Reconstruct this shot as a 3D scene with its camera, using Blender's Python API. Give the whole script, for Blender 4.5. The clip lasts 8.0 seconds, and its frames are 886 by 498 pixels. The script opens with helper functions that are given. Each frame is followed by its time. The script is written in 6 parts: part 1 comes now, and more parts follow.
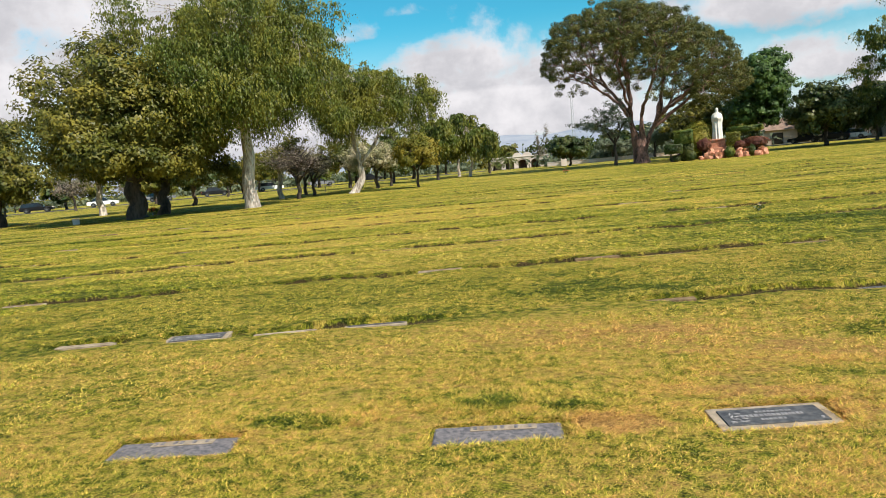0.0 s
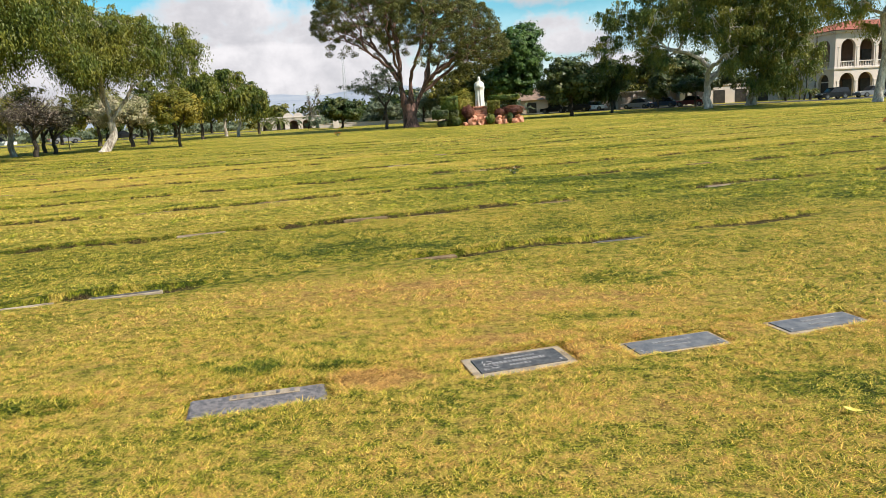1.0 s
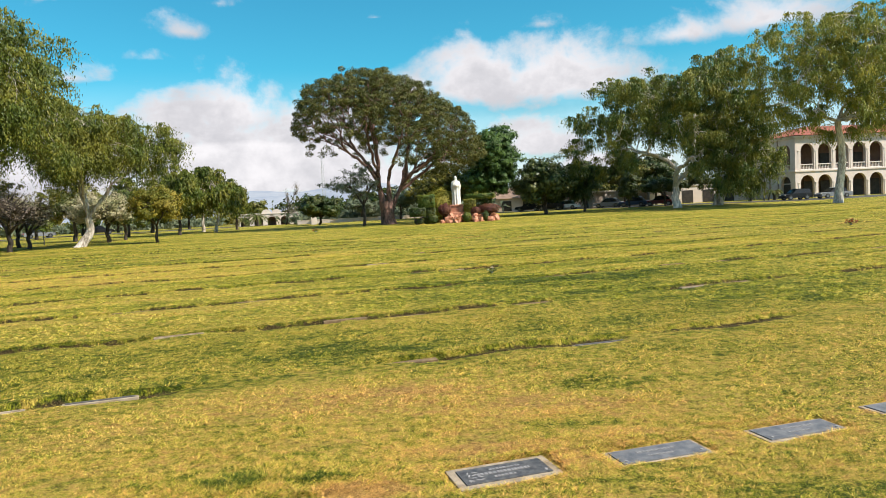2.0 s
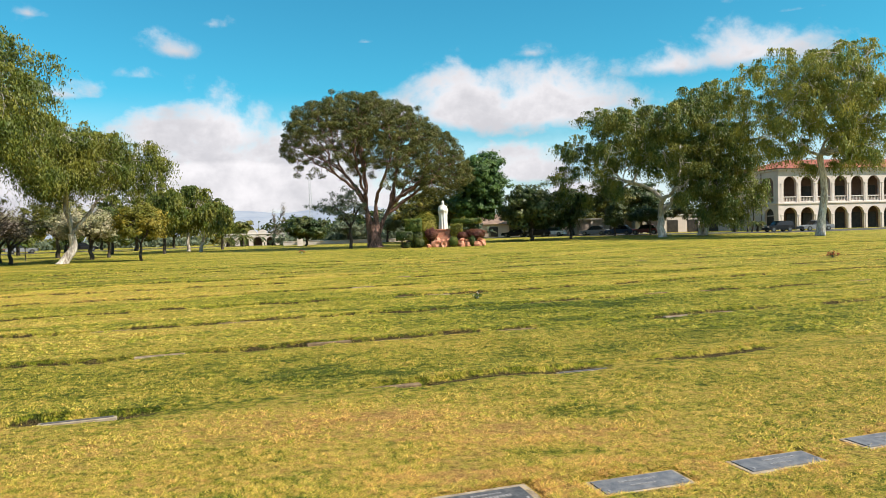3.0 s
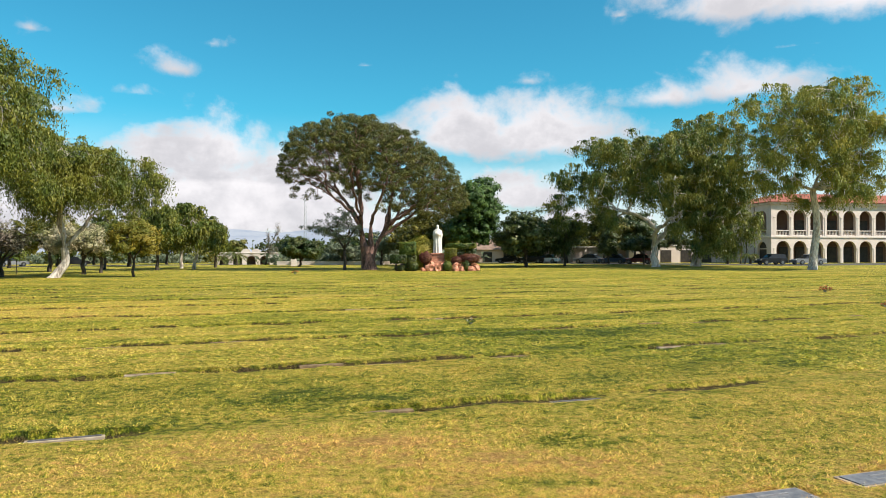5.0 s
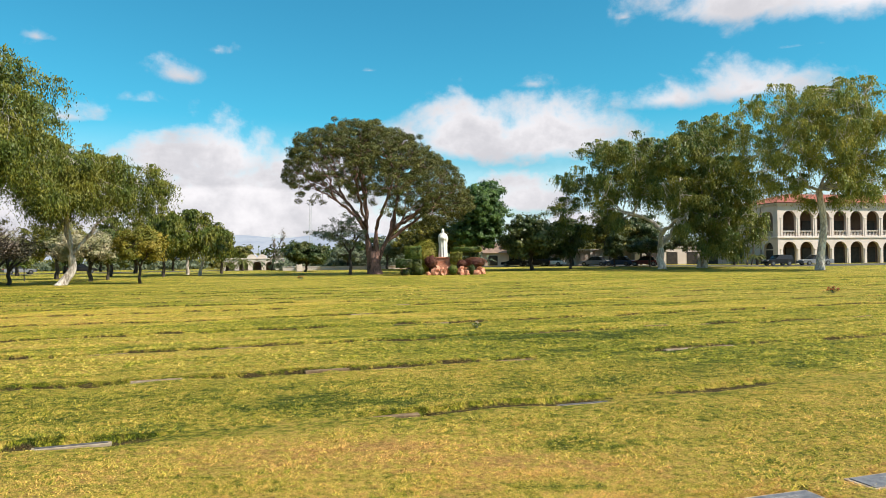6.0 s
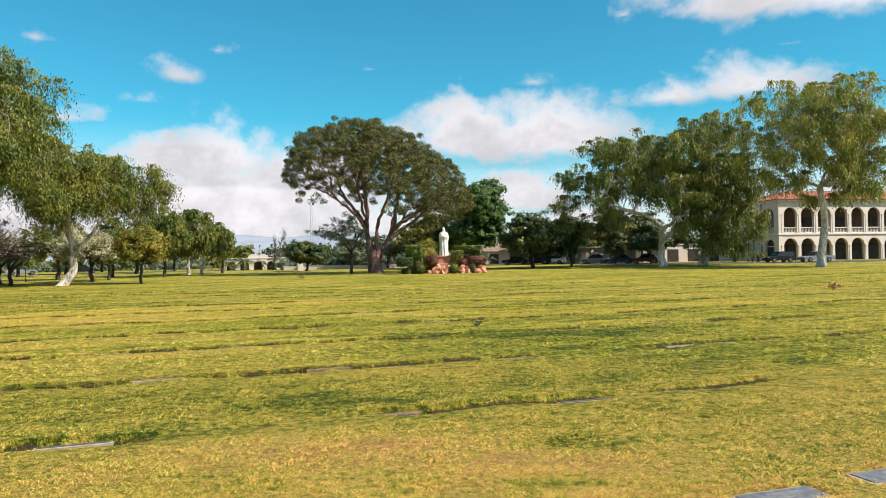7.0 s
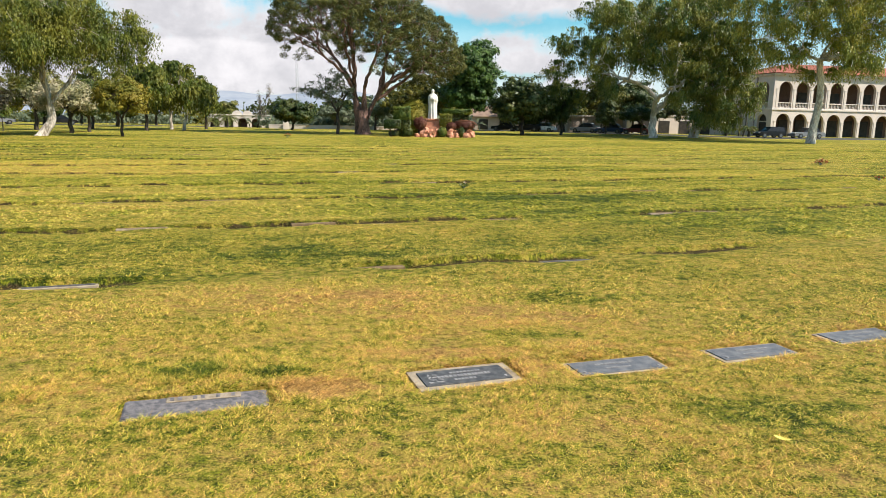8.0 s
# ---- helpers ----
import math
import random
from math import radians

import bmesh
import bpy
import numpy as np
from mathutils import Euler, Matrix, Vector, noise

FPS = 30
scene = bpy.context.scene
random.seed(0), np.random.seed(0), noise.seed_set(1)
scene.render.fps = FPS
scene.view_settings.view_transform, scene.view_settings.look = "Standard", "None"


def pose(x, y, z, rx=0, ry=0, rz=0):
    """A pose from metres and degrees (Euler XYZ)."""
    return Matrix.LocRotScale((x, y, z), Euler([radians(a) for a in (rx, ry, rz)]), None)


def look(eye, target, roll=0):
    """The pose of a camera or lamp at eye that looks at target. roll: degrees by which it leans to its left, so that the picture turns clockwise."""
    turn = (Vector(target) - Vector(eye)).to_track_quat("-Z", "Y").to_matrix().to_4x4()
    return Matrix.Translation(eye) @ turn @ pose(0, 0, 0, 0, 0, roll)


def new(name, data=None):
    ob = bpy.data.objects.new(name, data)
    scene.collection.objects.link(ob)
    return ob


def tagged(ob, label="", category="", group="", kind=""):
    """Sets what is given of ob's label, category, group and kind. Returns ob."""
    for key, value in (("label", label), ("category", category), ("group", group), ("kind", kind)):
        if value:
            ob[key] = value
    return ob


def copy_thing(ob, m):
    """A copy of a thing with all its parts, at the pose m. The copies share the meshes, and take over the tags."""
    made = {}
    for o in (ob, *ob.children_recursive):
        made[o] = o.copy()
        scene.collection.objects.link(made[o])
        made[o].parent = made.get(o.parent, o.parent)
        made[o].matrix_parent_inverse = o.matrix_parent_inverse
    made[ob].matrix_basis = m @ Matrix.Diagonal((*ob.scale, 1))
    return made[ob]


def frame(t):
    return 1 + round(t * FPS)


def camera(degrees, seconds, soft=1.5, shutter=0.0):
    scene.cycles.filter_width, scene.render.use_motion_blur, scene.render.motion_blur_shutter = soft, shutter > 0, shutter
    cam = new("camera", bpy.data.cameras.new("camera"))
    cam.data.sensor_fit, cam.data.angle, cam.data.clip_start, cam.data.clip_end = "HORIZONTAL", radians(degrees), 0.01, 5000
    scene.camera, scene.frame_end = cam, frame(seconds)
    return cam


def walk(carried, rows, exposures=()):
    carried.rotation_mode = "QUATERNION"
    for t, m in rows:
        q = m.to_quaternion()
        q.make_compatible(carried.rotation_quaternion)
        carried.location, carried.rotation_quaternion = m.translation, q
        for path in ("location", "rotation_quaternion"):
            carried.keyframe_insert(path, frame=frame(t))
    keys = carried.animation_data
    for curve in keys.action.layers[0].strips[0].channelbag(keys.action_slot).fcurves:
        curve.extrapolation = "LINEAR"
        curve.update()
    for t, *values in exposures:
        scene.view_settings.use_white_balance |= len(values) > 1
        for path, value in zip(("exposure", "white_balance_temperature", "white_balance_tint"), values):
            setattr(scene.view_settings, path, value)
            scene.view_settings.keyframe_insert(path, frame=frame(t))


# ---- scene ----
cam = camera(64.25, 8.0, soft=0.8)
# seconds, place in metres, then yaw, pitch and roll in degrees
PATH = [
    (0.0, 0.008, -0.009, 1.618, 21.15, -6.68, 5.00),
    (0.1, 0.030, 0.010, 1.615, 18.25, -6.57, 4.99),
    (0.2, 0.055, 0.031, 1.611, 15.69, -6.50, 5.00),
    (0.3, 0.079, 0.051, 1.608, 13.01, -6.08, 5.00),
    (0.4, 0.098, 0.068, 1.605, 11.39, -6.17, 4.96),
    (0.5, 0.109, 0.081, 1.601, 9.29, -6.32, 4.83),
    (0.6, 0.111, 0.087, 1.597, 7.76, -8.08, 4.60),
    (0.7, 0.105, 0.089, 1.590, 5.43, -9.33, 4.29),
    (0.8, 0.094, 0.088, 1.585, 4.41, -10.52, 3.93),
    (0.9, 0.082, 0.085, 1.581, 3.55, -11.21, 3.56),
    (1.0, 0.072, 0.081, 1.582, 3.01, -11.00, 3.21),
    (1.1, 0.063, 0.076, 1.587, 2.88, -11.50, 2.83),
    (1.2, 0.053, 0.069, 1.596, 2.16, -11.49, 2.41),
    (1.3, 0.043, 0.060, 1.607, 1.80, -10.30, 2.01),
    (1.4, 0.034, 0.051, 1.620, 1.22, -9.31, 1.70),
    (1.5, 0.028, 0.042, 1.631, 1.18, -7.36, 1.56),
    (1.6, 0.025, 0.032, 1.643, 0.87, -5.80, 1.67),
    (1.7, 0.023, 0.020, 1.657, 0.96, -4.26, 2.00),
    (1.8, 0.024, 0.009, 1.670, 1.12, -3.69, 2.39),
    (1.9, 0.024, -0.001, 1.681, 1.27, -3.90, 2.72),
    (2.0, 0.025, -0.006, 1.687, 1.12, -3.36, 2.83),
    (2.2, 0.024, -0.011, 1.691, 0.85, -2.96, 2.72),
    (3.3, 0.025, -0.014, 1.692, 0.00, -0.65, 1.14),
    (3.5, 0.024, -0.013, 1.692, 0.00, -0.29, 0.87),
    (4.0, 0.013, -0.002, 1.691, -0.54, -0.14, 0.41),
    (4.5, -0.006, -0.021, 1.708, 0.20, 0.51, -0.25),
    (4.7, -0.007, -0.020, 1.709, -0.21, 0.48, -0.20),
    (5.8, -0.001, -0.001, 1.707, -0.33, 0.76, 0.48),
    (6.0, -0.000, 0.001, 1.706, -0.00, 0.83, 0.58),
    (6.5, -0.000, -0.000, 1.705, -0.00, 0.90, 0.58),
    (7.0, 0.008, -0.006, 1.701, 0.08, 0.72, 0.89),
    (7.2, 0.009, -0.008, 1.700, 0.06, 0.41, 1.01),
    (7.4, 0.010, -0.008, 1.696, 0.06, 0.27, 1.03),
    (7.5, 0.010, -0.002, 1.688, -0.18, 0.12, 0.90),
    (7.6, 0.011, 0.009, 1.674, -0.17, -1.14, 0.63),
    (7.7, 0.011, 0.025, 1.656, -0.04, -3.04, 0.24),
    (7.8, 0.012, 0.043, 1.635, -0.41, -5.21, -0.21),
    (7.9, 0.013, 0.061, 1.614, -0.64, -7.70, -0.68),
    (8.0, 0.013, 0.078, 1.594, -0.84, -10.19, -1.11),
]
walk(cam, [(t, pose(x, y, z, 90 + pitch, roll, yaw)) for t, x, y, z, yaw, pitch, roll in PATH],
     exposures=[(0.0, 0.61), (1.0, 0.68), (2.0, 0.73), (3.5, 0.74), (8.0, 0.74)])


# ---- small node helpers ----
class Nodes:
    """Short hand for wiring node trees."""

    def __init__(self, tree):
        self.tree = tree
        tree.nodes.clear()

    def add(self, kind, **inputs):
        node = self.tree.nodes.new(kind)
        for key, value in inputs.items():
            self.put(node, key, value)
        return node

    def put(self, node, key, value):
        slot = node.inputs[int(key[1:])] if key[0] == "i" and key[1:].isdigit() else node.inputs[key.replace("_", " ")]
        if isinstance(value, bpy.types.NodeSocket):
            self.tree.links.new(value, slot)
        else:
            slot.default_value = value

    def math(self, op, a, b=0.0, c=0.0, clamp=False):
        node = self.add("ShaderNodeMath", i0=a, i1=b, i2=c)
        node.operation, node.use_clamp = op, clamp
        return node.outputs[0]

    def vmath(self, op, a, b=(0, 0, 0)):
        node = self.add("ShaderNodeVectorMath", i0=a, i1=b)
        node.operation = op
        return node.outputs["Value" if op in ("LENGTH", "DOT_PRODUCT", "DISTANCE") else "Vector"]

    def noise(self, vector, scale, detail=3.0, rough=0.55, distortion=0.0):
        return self.add("ShaderNodeTexNoise", Vector=vector, Scale=scale, Detail=detail, Roughness=rough, Distortion=distortion).outputs["Fac"]

    def ramp(self, value, low, high, out_low=0.0, out_high=1.0):
        node = self.add("ShaderNodeMapRange", i0=value, i1=low, i2=high, i3=out_low, i4=out_high)
        node.interpolation_type = "SMOOTHSTEP"
        return node.outputs[0]

    def mix(self, factor, a, b):
        node = self.tree.nodes.new("ShaderNodeMix")
        node.data_type = "RGBA"
        for slot, value in ((node.inputs[0], factor), (node.inputs[6], a), (node.inputs[7], b)):
            if isinstance(value, bpy.types.NodeSocket):
                self.tree.links.new(value, slot)
            else:
                slot.default_value = value
        return node.outputs[2]

    def scaled(self, vector, by):
        return self.vmath("MULTIPLY", vector, by)


def rgb(r, g, b):
    return (r, g, b, 1.0)


# ---- sky and sun ----
SUN_TURN, SUN_HEIGHT = radians(114), radians(46)  # clockwise from straight ahead, above the horizon
sun = new("sun", bpy.data.lights.new("sun", "SUN"))
sun.data.energy, sun.data.angle, sun.data.color = 5.0, radians(0.6), (1.0, 0.92, 0.79)
to_sun = Vector((math.sin(SUN_TURN) * math.cos(SUN_HEIGHT), math.cos(SUN_TURN) * math.cos(SUN_HEIGHT), math.sin(SUN_HEIGHT)))
sun.matrix_world = look(to_sun * 200, (0, 0, 0))

world = bpy.data.worlds.new("sky")
scene.world = world
world.use_nodes = True
w = Nodes(world.node_tree)
sky = w.add("ShaderNodeTexSky")
sky.sky_type, sky.sun_disc = "NISHITA", False
sky.sun_elevation, sky.sun_rotation = SUN_HEIGHT, SUN_TURN
sky.air_density, sky.dust_density, sky.ozone_density = 1.0, 0.4, 2.0
way = w.vmath("NORMALIZE", w.add("ShaderNodeTexCoord").outputs["Generated"])
up = w.add("ShaderNodeSeparateXYZ", Vector=way).outputs[2]
# clouds: azimuth, elevation of the flat foot, half width, height above the foot in degrees, how solid
CLOUDS = [(2.2, 9.4, 6.0, 4.9, 1.0), (8.2, 9.2, 7.6, 4.7, 1.0), (-3.2, 9.2, 4.0, 2.2, 0.8), (-16.8, 7.6, 4.8, 4.5, 0.95), (-21.0, 7.0, 5.6, 3.4, 0.8), (-12.0, 7.0, 5.4, 3.6, 0.8),
          (-16, 3.2, 13, 7.6, 1.4), (-33, 3.0, 14, 6.5, 1.2), (-8, 2.2, 10, 4.6, 1.1), (6.6, 4.4, 4.6, 3.0, 0.9), (14, 2.0, 10, 3.4, 1.0), (30, 2.5, 12, 4.0, 0.9),
          (18.2, 12.0, 5.4, 2.1, 0.70), (23.6, 12.2, 5.6, 2.7, 0.72), (24.0, 18.2, 7.6, 3.4, 0.8), (31.0, 17.6, 8.0, 5.0, 1.0),
          (-20.4, 13.9, 2.5, 1.5, 0.54), (-17.6, 16.0, 1.5, 1.2, 0.54), (-23.0, 12.0, 2.3, 1.0, 0.54), (-28.2, 10.4, 5.0, 1.3, 0.54), (7.6, 13.8, 2.4, 1.3, 0.5), (-5.8, 15.0, 1.0, 0.5, 0.4),
          (14.6, 18.3, 0.9, 0.7, 0.42), (14.4, 12.2, 3.0, 0.5, 0.4), (27.0, 14.9, 3.2, 0.6, 0.36), (-30.0, 15.6, 2.4, 1.0, 0.36), (-43, 12.0, 12, 8.5, 1.2), (-54, 7.0, 14, 9.0, 1.2)]
warp = w.noise(w.scaled(way, (1, 1, 1.5)), 9.0, 6.0, 0.58, 0.3)
fine = w.noise(way, 30.0, 5.0, 0.6)
ruffle = w.math("ADD", w.math("MULTIPLY", w.math("SUBTRACT", warp, 0.5), 2.5), w.math("MULTIPLY", w.math("SUBTRACT", fine, 0.5), 1.0))
cover, foot = None, None
for azimuth, elevation, wide, high, solid in CLOUDS:
    a, e = radians(azimuth), radians(elevation)
    centre = Vector((math.sin(a) * math.cos(e), math.cos(a) * math.cos(e), math.sin(e)))
    wide *= 1.25
    level = 1.0 / radians(wide)
    rise = w.math("MULTIPLY", w.math("SUBTRACT", up, centre.z), 1.0 / radians(high))
    tall_ = w.math("MAXIMUM", rise, w.math("MULTIPLY", rise, -2.4))
    flat_ = w.vmath("LENGTH", w.scaled(w.vmath("SUBTRACT", way, centre), (level, level, 0.0)))
    away = w.math("SQRT", w.math("ADD", w.math("MULTIPLY", flat_, flat_), w.math("MULTIPLY", tall_, tall_)))
    body = w.math("MULTIPLY_ADD", away, -1.5 * solid, 1.35 * solid - 0.08) if solid > 0.6 else w.math("MULTIPLY_ADD", away, -0.8, solid - 0.10)
    cover = body if cover is None else w.math("SMOOTH_MAX", cover, body, 0.1)
    shade = w.math("ADD", w.math("MULTIPLY_ADD", rise, -1.5, 0.6), w.math("MULTIPLY", w.math("MINIMUM", body, 0.0), 4.0))
    foot = shade if foot is None else w.math("MAXIMUM", foot, shade)
# the rest of the sky carries the same broken cumulus
broken = w.math("SUBTRACT", w.noise(w.scaled(way, (1, 1, 2.2)), 2.6, 5.0, 0.55), 0.53)
ahead = w.ramp(w.add("ShaderNodeSeparateXYZ", Vector=way).outputs[1], 0.25, 0.6, 1.0, 0.0)
cover = w.math("MAXIMUM", cover, w.math("SUBTRACT", w.math("MULTIPLY", w.math("MULTIPLY", broken, 9.0), ahead), w.math("SUBTRACT", 1.0, ahead)))
density = w.ramp(w.math("ADD", cover, ruffle), -0.14, 0.80)
veil = w.ramp(up, 0.02, 0.20, 0.80, 0.0)
density = w.math("MAXIMUM", density, veil)
belly = w.ramp(w.math("ADD", w.math("MULTIPLY", foot, 0.5), w.math("ADD", w.math("MULTIPLY", w.math("SUBTRACT", warp, 0.5), 3.0), w.math("MULTIPLY", w.math("SUBTRACT", fine, 0.5), 1.2))), -0.45, 0.9)
blue = w.add("ShaderNodeMix")
blue.data_type, blue.blend_type = "RGBA", "MULTIPLY"
blue.inputs[0].default_value = 1.0
w.tree.links.new(sky.outputs[0], blue.inputs[6])
blue.inputs[7].default_value = rgb(0.27, 1.06, 1.09)
white = w.mix(belly, rgb(7.3, 7.1, 7.3), rgb(4.9, 4.85, 5.15))
colour = w.mix(density, blue.outputs[2], white)
back = w.add("ShaderNodeBackground", Color=colour, Strength=0.082)
w.tree.links.new(back.outputs[0], w.add("ShaderNodeOutputWorld").inputs[0])


# ---- materials ----
def material(name):
    mat = bpy.data.materials.new(name)
    mat.use_nodes = True
    return mat, Nodes(mat.node_tree)


def finish(n, shader, bump=None, strength=0.3, distance=0.01):
    if bump is not None:
        b = n.add("ShaderNodeBump", Height=bump, Strength=strength, Distance=distance)
        n.tree.links.new(b.outputs[0], shader.inputs["Normal"])
    n.tree.links.new(shader.outputs[0], n.add("ShaderNodeOutputMaterial").inputs[0])


def plain(name, a, b, scale=4.0, rough=0.8, metal=0.0, bump=0.2, relief=0.01, fine=40.0):
    """Two tones mixed by coarse and fine noise, with relief."""
    mat, n = material(name)
    at = n.add("ShaderNodeNewGeometry").outputs["Position"]
    big, small = n.noise(at, scale, 4.0), n.noise(at, fine, 3.0)
    blend = n.ramp(n.math("ADD", n.math("MULTIPLY", big, 0.65), n.math("MULTIPLY", small, 0.35)), 0.35, 0.65)
    s = n.add("ShaderNodeBsdfPrincipled", Base_Color=n.mix(blend, rgb(*a), rgb(*b)), Roughness=rough, Metallic=metal)
    finish(n, s, n.math("ADD", big, small), bump, relief)
    return mat


def leafy(name, dark, light, warm, gloss=0.55, glow=0.3, patch=0.6):
    """Foliage: each leaf its own tone, with lighter and warmer parts of the crown."""
    mat, n = material(name)
    geo = n.add("ShaderNodeNewGeometry")
    own = geo.outputs["Random Per Island"]
    big = n.ramp(n.noise(geo.outputs["Position"], patch, 3.0), 0.38, 0.64)
    tone = n.mix(n.math("MULTIPLY_ADD", own, 0.6, 0.2), rgb(*dark), rgb(*light))
    tone = n.mix(n.math("MULTIPLY", big, n.math("MULTIPLY_ADD", own, 0.5, 0.4)), tone, rgb(*warm))
    s = n.add("ShaderNodeBsdfPrincipled", Base_Color=tone, Roughness=gloss)
    s.inputs["Specular IOR Level"].default_value = 0.3
    t = n.add("ShaderNodeBsdfTranslucent", Color=tone)
    m = n.add("ShaderNodeMixShader", i0=glow)
    n.tree.links.new(s.outputs[0], m.inputs[1])
    n.tree.links.new(t.outputs[0], m.inputs[2])
    finish(n, m)
    return mat


ROW_TURN = radians(20.0)  # the rows of markers run this far from straight across
RC, RS = math.cos(ROW_TURN), math.sin(ROW_TURN)
ROWS = [4.02, 7.47, 11.02, 14.5, 18.05, 21.9, 25.5, 29.1, 32.7, 36.3, 39.9, 43.5]


def lawn_tones(n):
    """Colour of the lawn by its place: green growth, straw-dry patches, dry strips along the rows of markers."""
    geo = n.add("ShaderNodeNewGeometry")
    at = geo.outputs["Position"]
    flat = n.scaled(at, (1, 1, 0))
    turned = n.add("ShaderNodeMapping", Vector=flat)
    turned.inputs["Rotation"].default_value = (0, 0, -ROW_TURN)
    cross = n.add("ShaderNodeSeparateXYZ", Vector=turned.outputs[0]).outputs[1]
    wide = n.noise(n.scaled(turned.outputs[0], (0.35, 1.0, 0)), 0.28, 4.0, 0.6)
    mid = n.noise(flat, 1.5, 4.0, 0.62)
    small = n.noise(flat, 9.0, 3.0, 0.6)
    dry = n.math("MULTIPLY_ADD", wide, 1.1, n.math("MULTIPLY_ADD", mid, 1.05, n.math("MULTIPLY_ADD", small, 1.9, -0.79)))
    streak = n.noise(n.scaled(turned.outputs[0], (0.13, 1.5, 0)), 1.0, 5.0, 0.7)
    dry = n.math("ADD", dry, n.math("MULTIPLY", n.math("SUBTRACT", streak, 0.5), n.ramp(cross, 8.0, 20.0, 0.6, 1.5)))
    dry = n.math("ADD", dry, n.ramp(cross, 6.6, 8.6, 0.10, -0.14))
    dry = n.math("ADD", dry, n.ramp(cross, 9.0, 24.0, 0.0, 0.10))
    for x, y, rx, ry, amount in DRY:
        away = n.vmath("LENGTH", n.scaled(n.vmath("SUBTRACT", flat, (x, y, 0)), (1 / rx, 1 / ry, 1)))
        dry = n.math("ADD", dry, n.ramp(n.math("MULTIPLY_ADD", n.math("SUBTRACT", mid, 0.5), 2.2, away), 0.3, 1.1, amount, 0.0))
    return geo, flat, dry, mid, small


# worn and lush places: x, y, half widths, how much drier (+) or greener (-)
DRY = [(-0.9, 6.3, 2.0, 0.75, 0.30), (1.0, 5.7, 1.5, 0.5, 0.24), (0.7, 5.35, 0.5, 0.2, -0.3), (-0.3, 5.5, 0.35, 0.16, -0.28), (-0.5, 6.45, 0.7, 0.2, 0.3), (0.6, 6.1, 0.5, 0.16, 0.3), (0.1, 4.85, 0.9, 0.16, 0.5), (1.2, 5.05, 0.5, 0.12, 0.4), (0.9, 3.7, 0.9, 0.4, 0.22), (-0.62, 4.15, 0.40, 0.24, 0.8), (-2.3, 4.0, 0.7, 0.4, 0.22),
       (-1.50, 4.42, 0.46, 0.24, -0.70), (-2.75, 3.87, 0.42, 0.16, -0.55), (-0.95, 4.36, 0.34, 0.13, -0.5), (1.9, 3.9, 0.7, 0.35, -0.3), (-1.5, 8.6, 1.6, 0.7, -0.3), (1.3, 6.5, 0.6, 0.3, -0.25), (-3.2, 4.9, 1.5, 0.6, 0.15),
       (9, 24, 5, 1.2, 0.2), (1.5, 15.5, 4.0, 1.0, -0.22), (6.5, 30, 8, 3, 0.18),
       (-7.0, 13.0, 7.0, 5.0, 0.18), (-12.0, 22.0, 10.0, 6.0, 0.15), (0.30, 4.42, 0.62, 0.42, 0.30), (1.33, 4.68, 0.58, 0.36, 0.26), (2.40, 5.02, 0.58, 0.36, 0.26), (3.46, 5.48, 0.58, 0.36, 0.26), (-3.1, 3.5, 0.6, 0.30, 0.22), (0.72, 4.62, 0.22, 0.20, 0.40), (1.80, 4.95, 0.24, 0.18, 0.35)]


def lawn_colour(n, dry):
    lush = n.mix(n.ramp(dry, 0.66, 1.12), rgb(0.050, 0.078, 0.006), rgb(0.300, 0.302, 0.019))
    tone = n.mix(n.ramp(dry, 1.06, 1.42), lush, rgb(0.610, 0.448, 0.084))
    tone = n.mix(n.ramp(dry, 1.48, 1.85), tone, rgb(0.560, 0.315, 0.095))
    return tone


turf, n = material("mown_turf")
geo, flat, dry, mid, small = lawn_tones(n)
grain = n.noise(flat, 60.0, 3.0, 0.7)
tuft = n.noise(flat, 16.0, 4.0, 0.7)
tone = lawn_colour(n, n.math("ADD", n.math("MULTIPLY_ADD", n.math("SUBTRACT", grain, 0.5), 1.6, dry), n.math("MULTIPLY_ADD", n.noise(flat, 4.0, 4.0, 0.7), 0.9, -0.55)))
# dead grass between tufts, darkened to carry the shade of the gaps
thatch_shade = n.mix(n.ramp(dry, 0.9, 1.5), rgb(0.030, 0.036, 0.006), rgb(0.100, 0.062, 0.020))
tone = n.mix(n.ramp(n.math("MULTIPLY_ADD", tuft, 0.5, n.math("MULTIPLY", grain, 0.5)), 0.38, 0.58, 0.85, 0.10), tone, thatch_shade)
# dark earth in the furrows, also standing in for shade under the lip
furrow_attr = n.add("ShaderNodeAttribute")
furrow_attr.attribute_name = "earth_shade"
furrow_dark = n.ramp(n.math("MULTIPLY_ADD", n.noise(flat, 11.0, 4.0, 0.7), 1.5, n.math("MULTIPLY", furrow_attr.outputs["Fac"], 0.8)), 1.0, 1.35)
tone = n.mix(furrow_dark, tone, n.mix(n.ramp(grain, 0.38, 0.62), rgb(0.016, 0.014, 0.006), rgb(0.100, 0.066, 0.028)))
s = n.add("ShaderNodeBsdfPrincipled", Base_Color=tone, Roughness=0.9)
s.inputs["Specular IOR Level"].default_value = 0.15
finish(n, s, n.math("ADD", n.math("MULTIPLY", tuft, 1.4), grain), 1.0, 0.06)


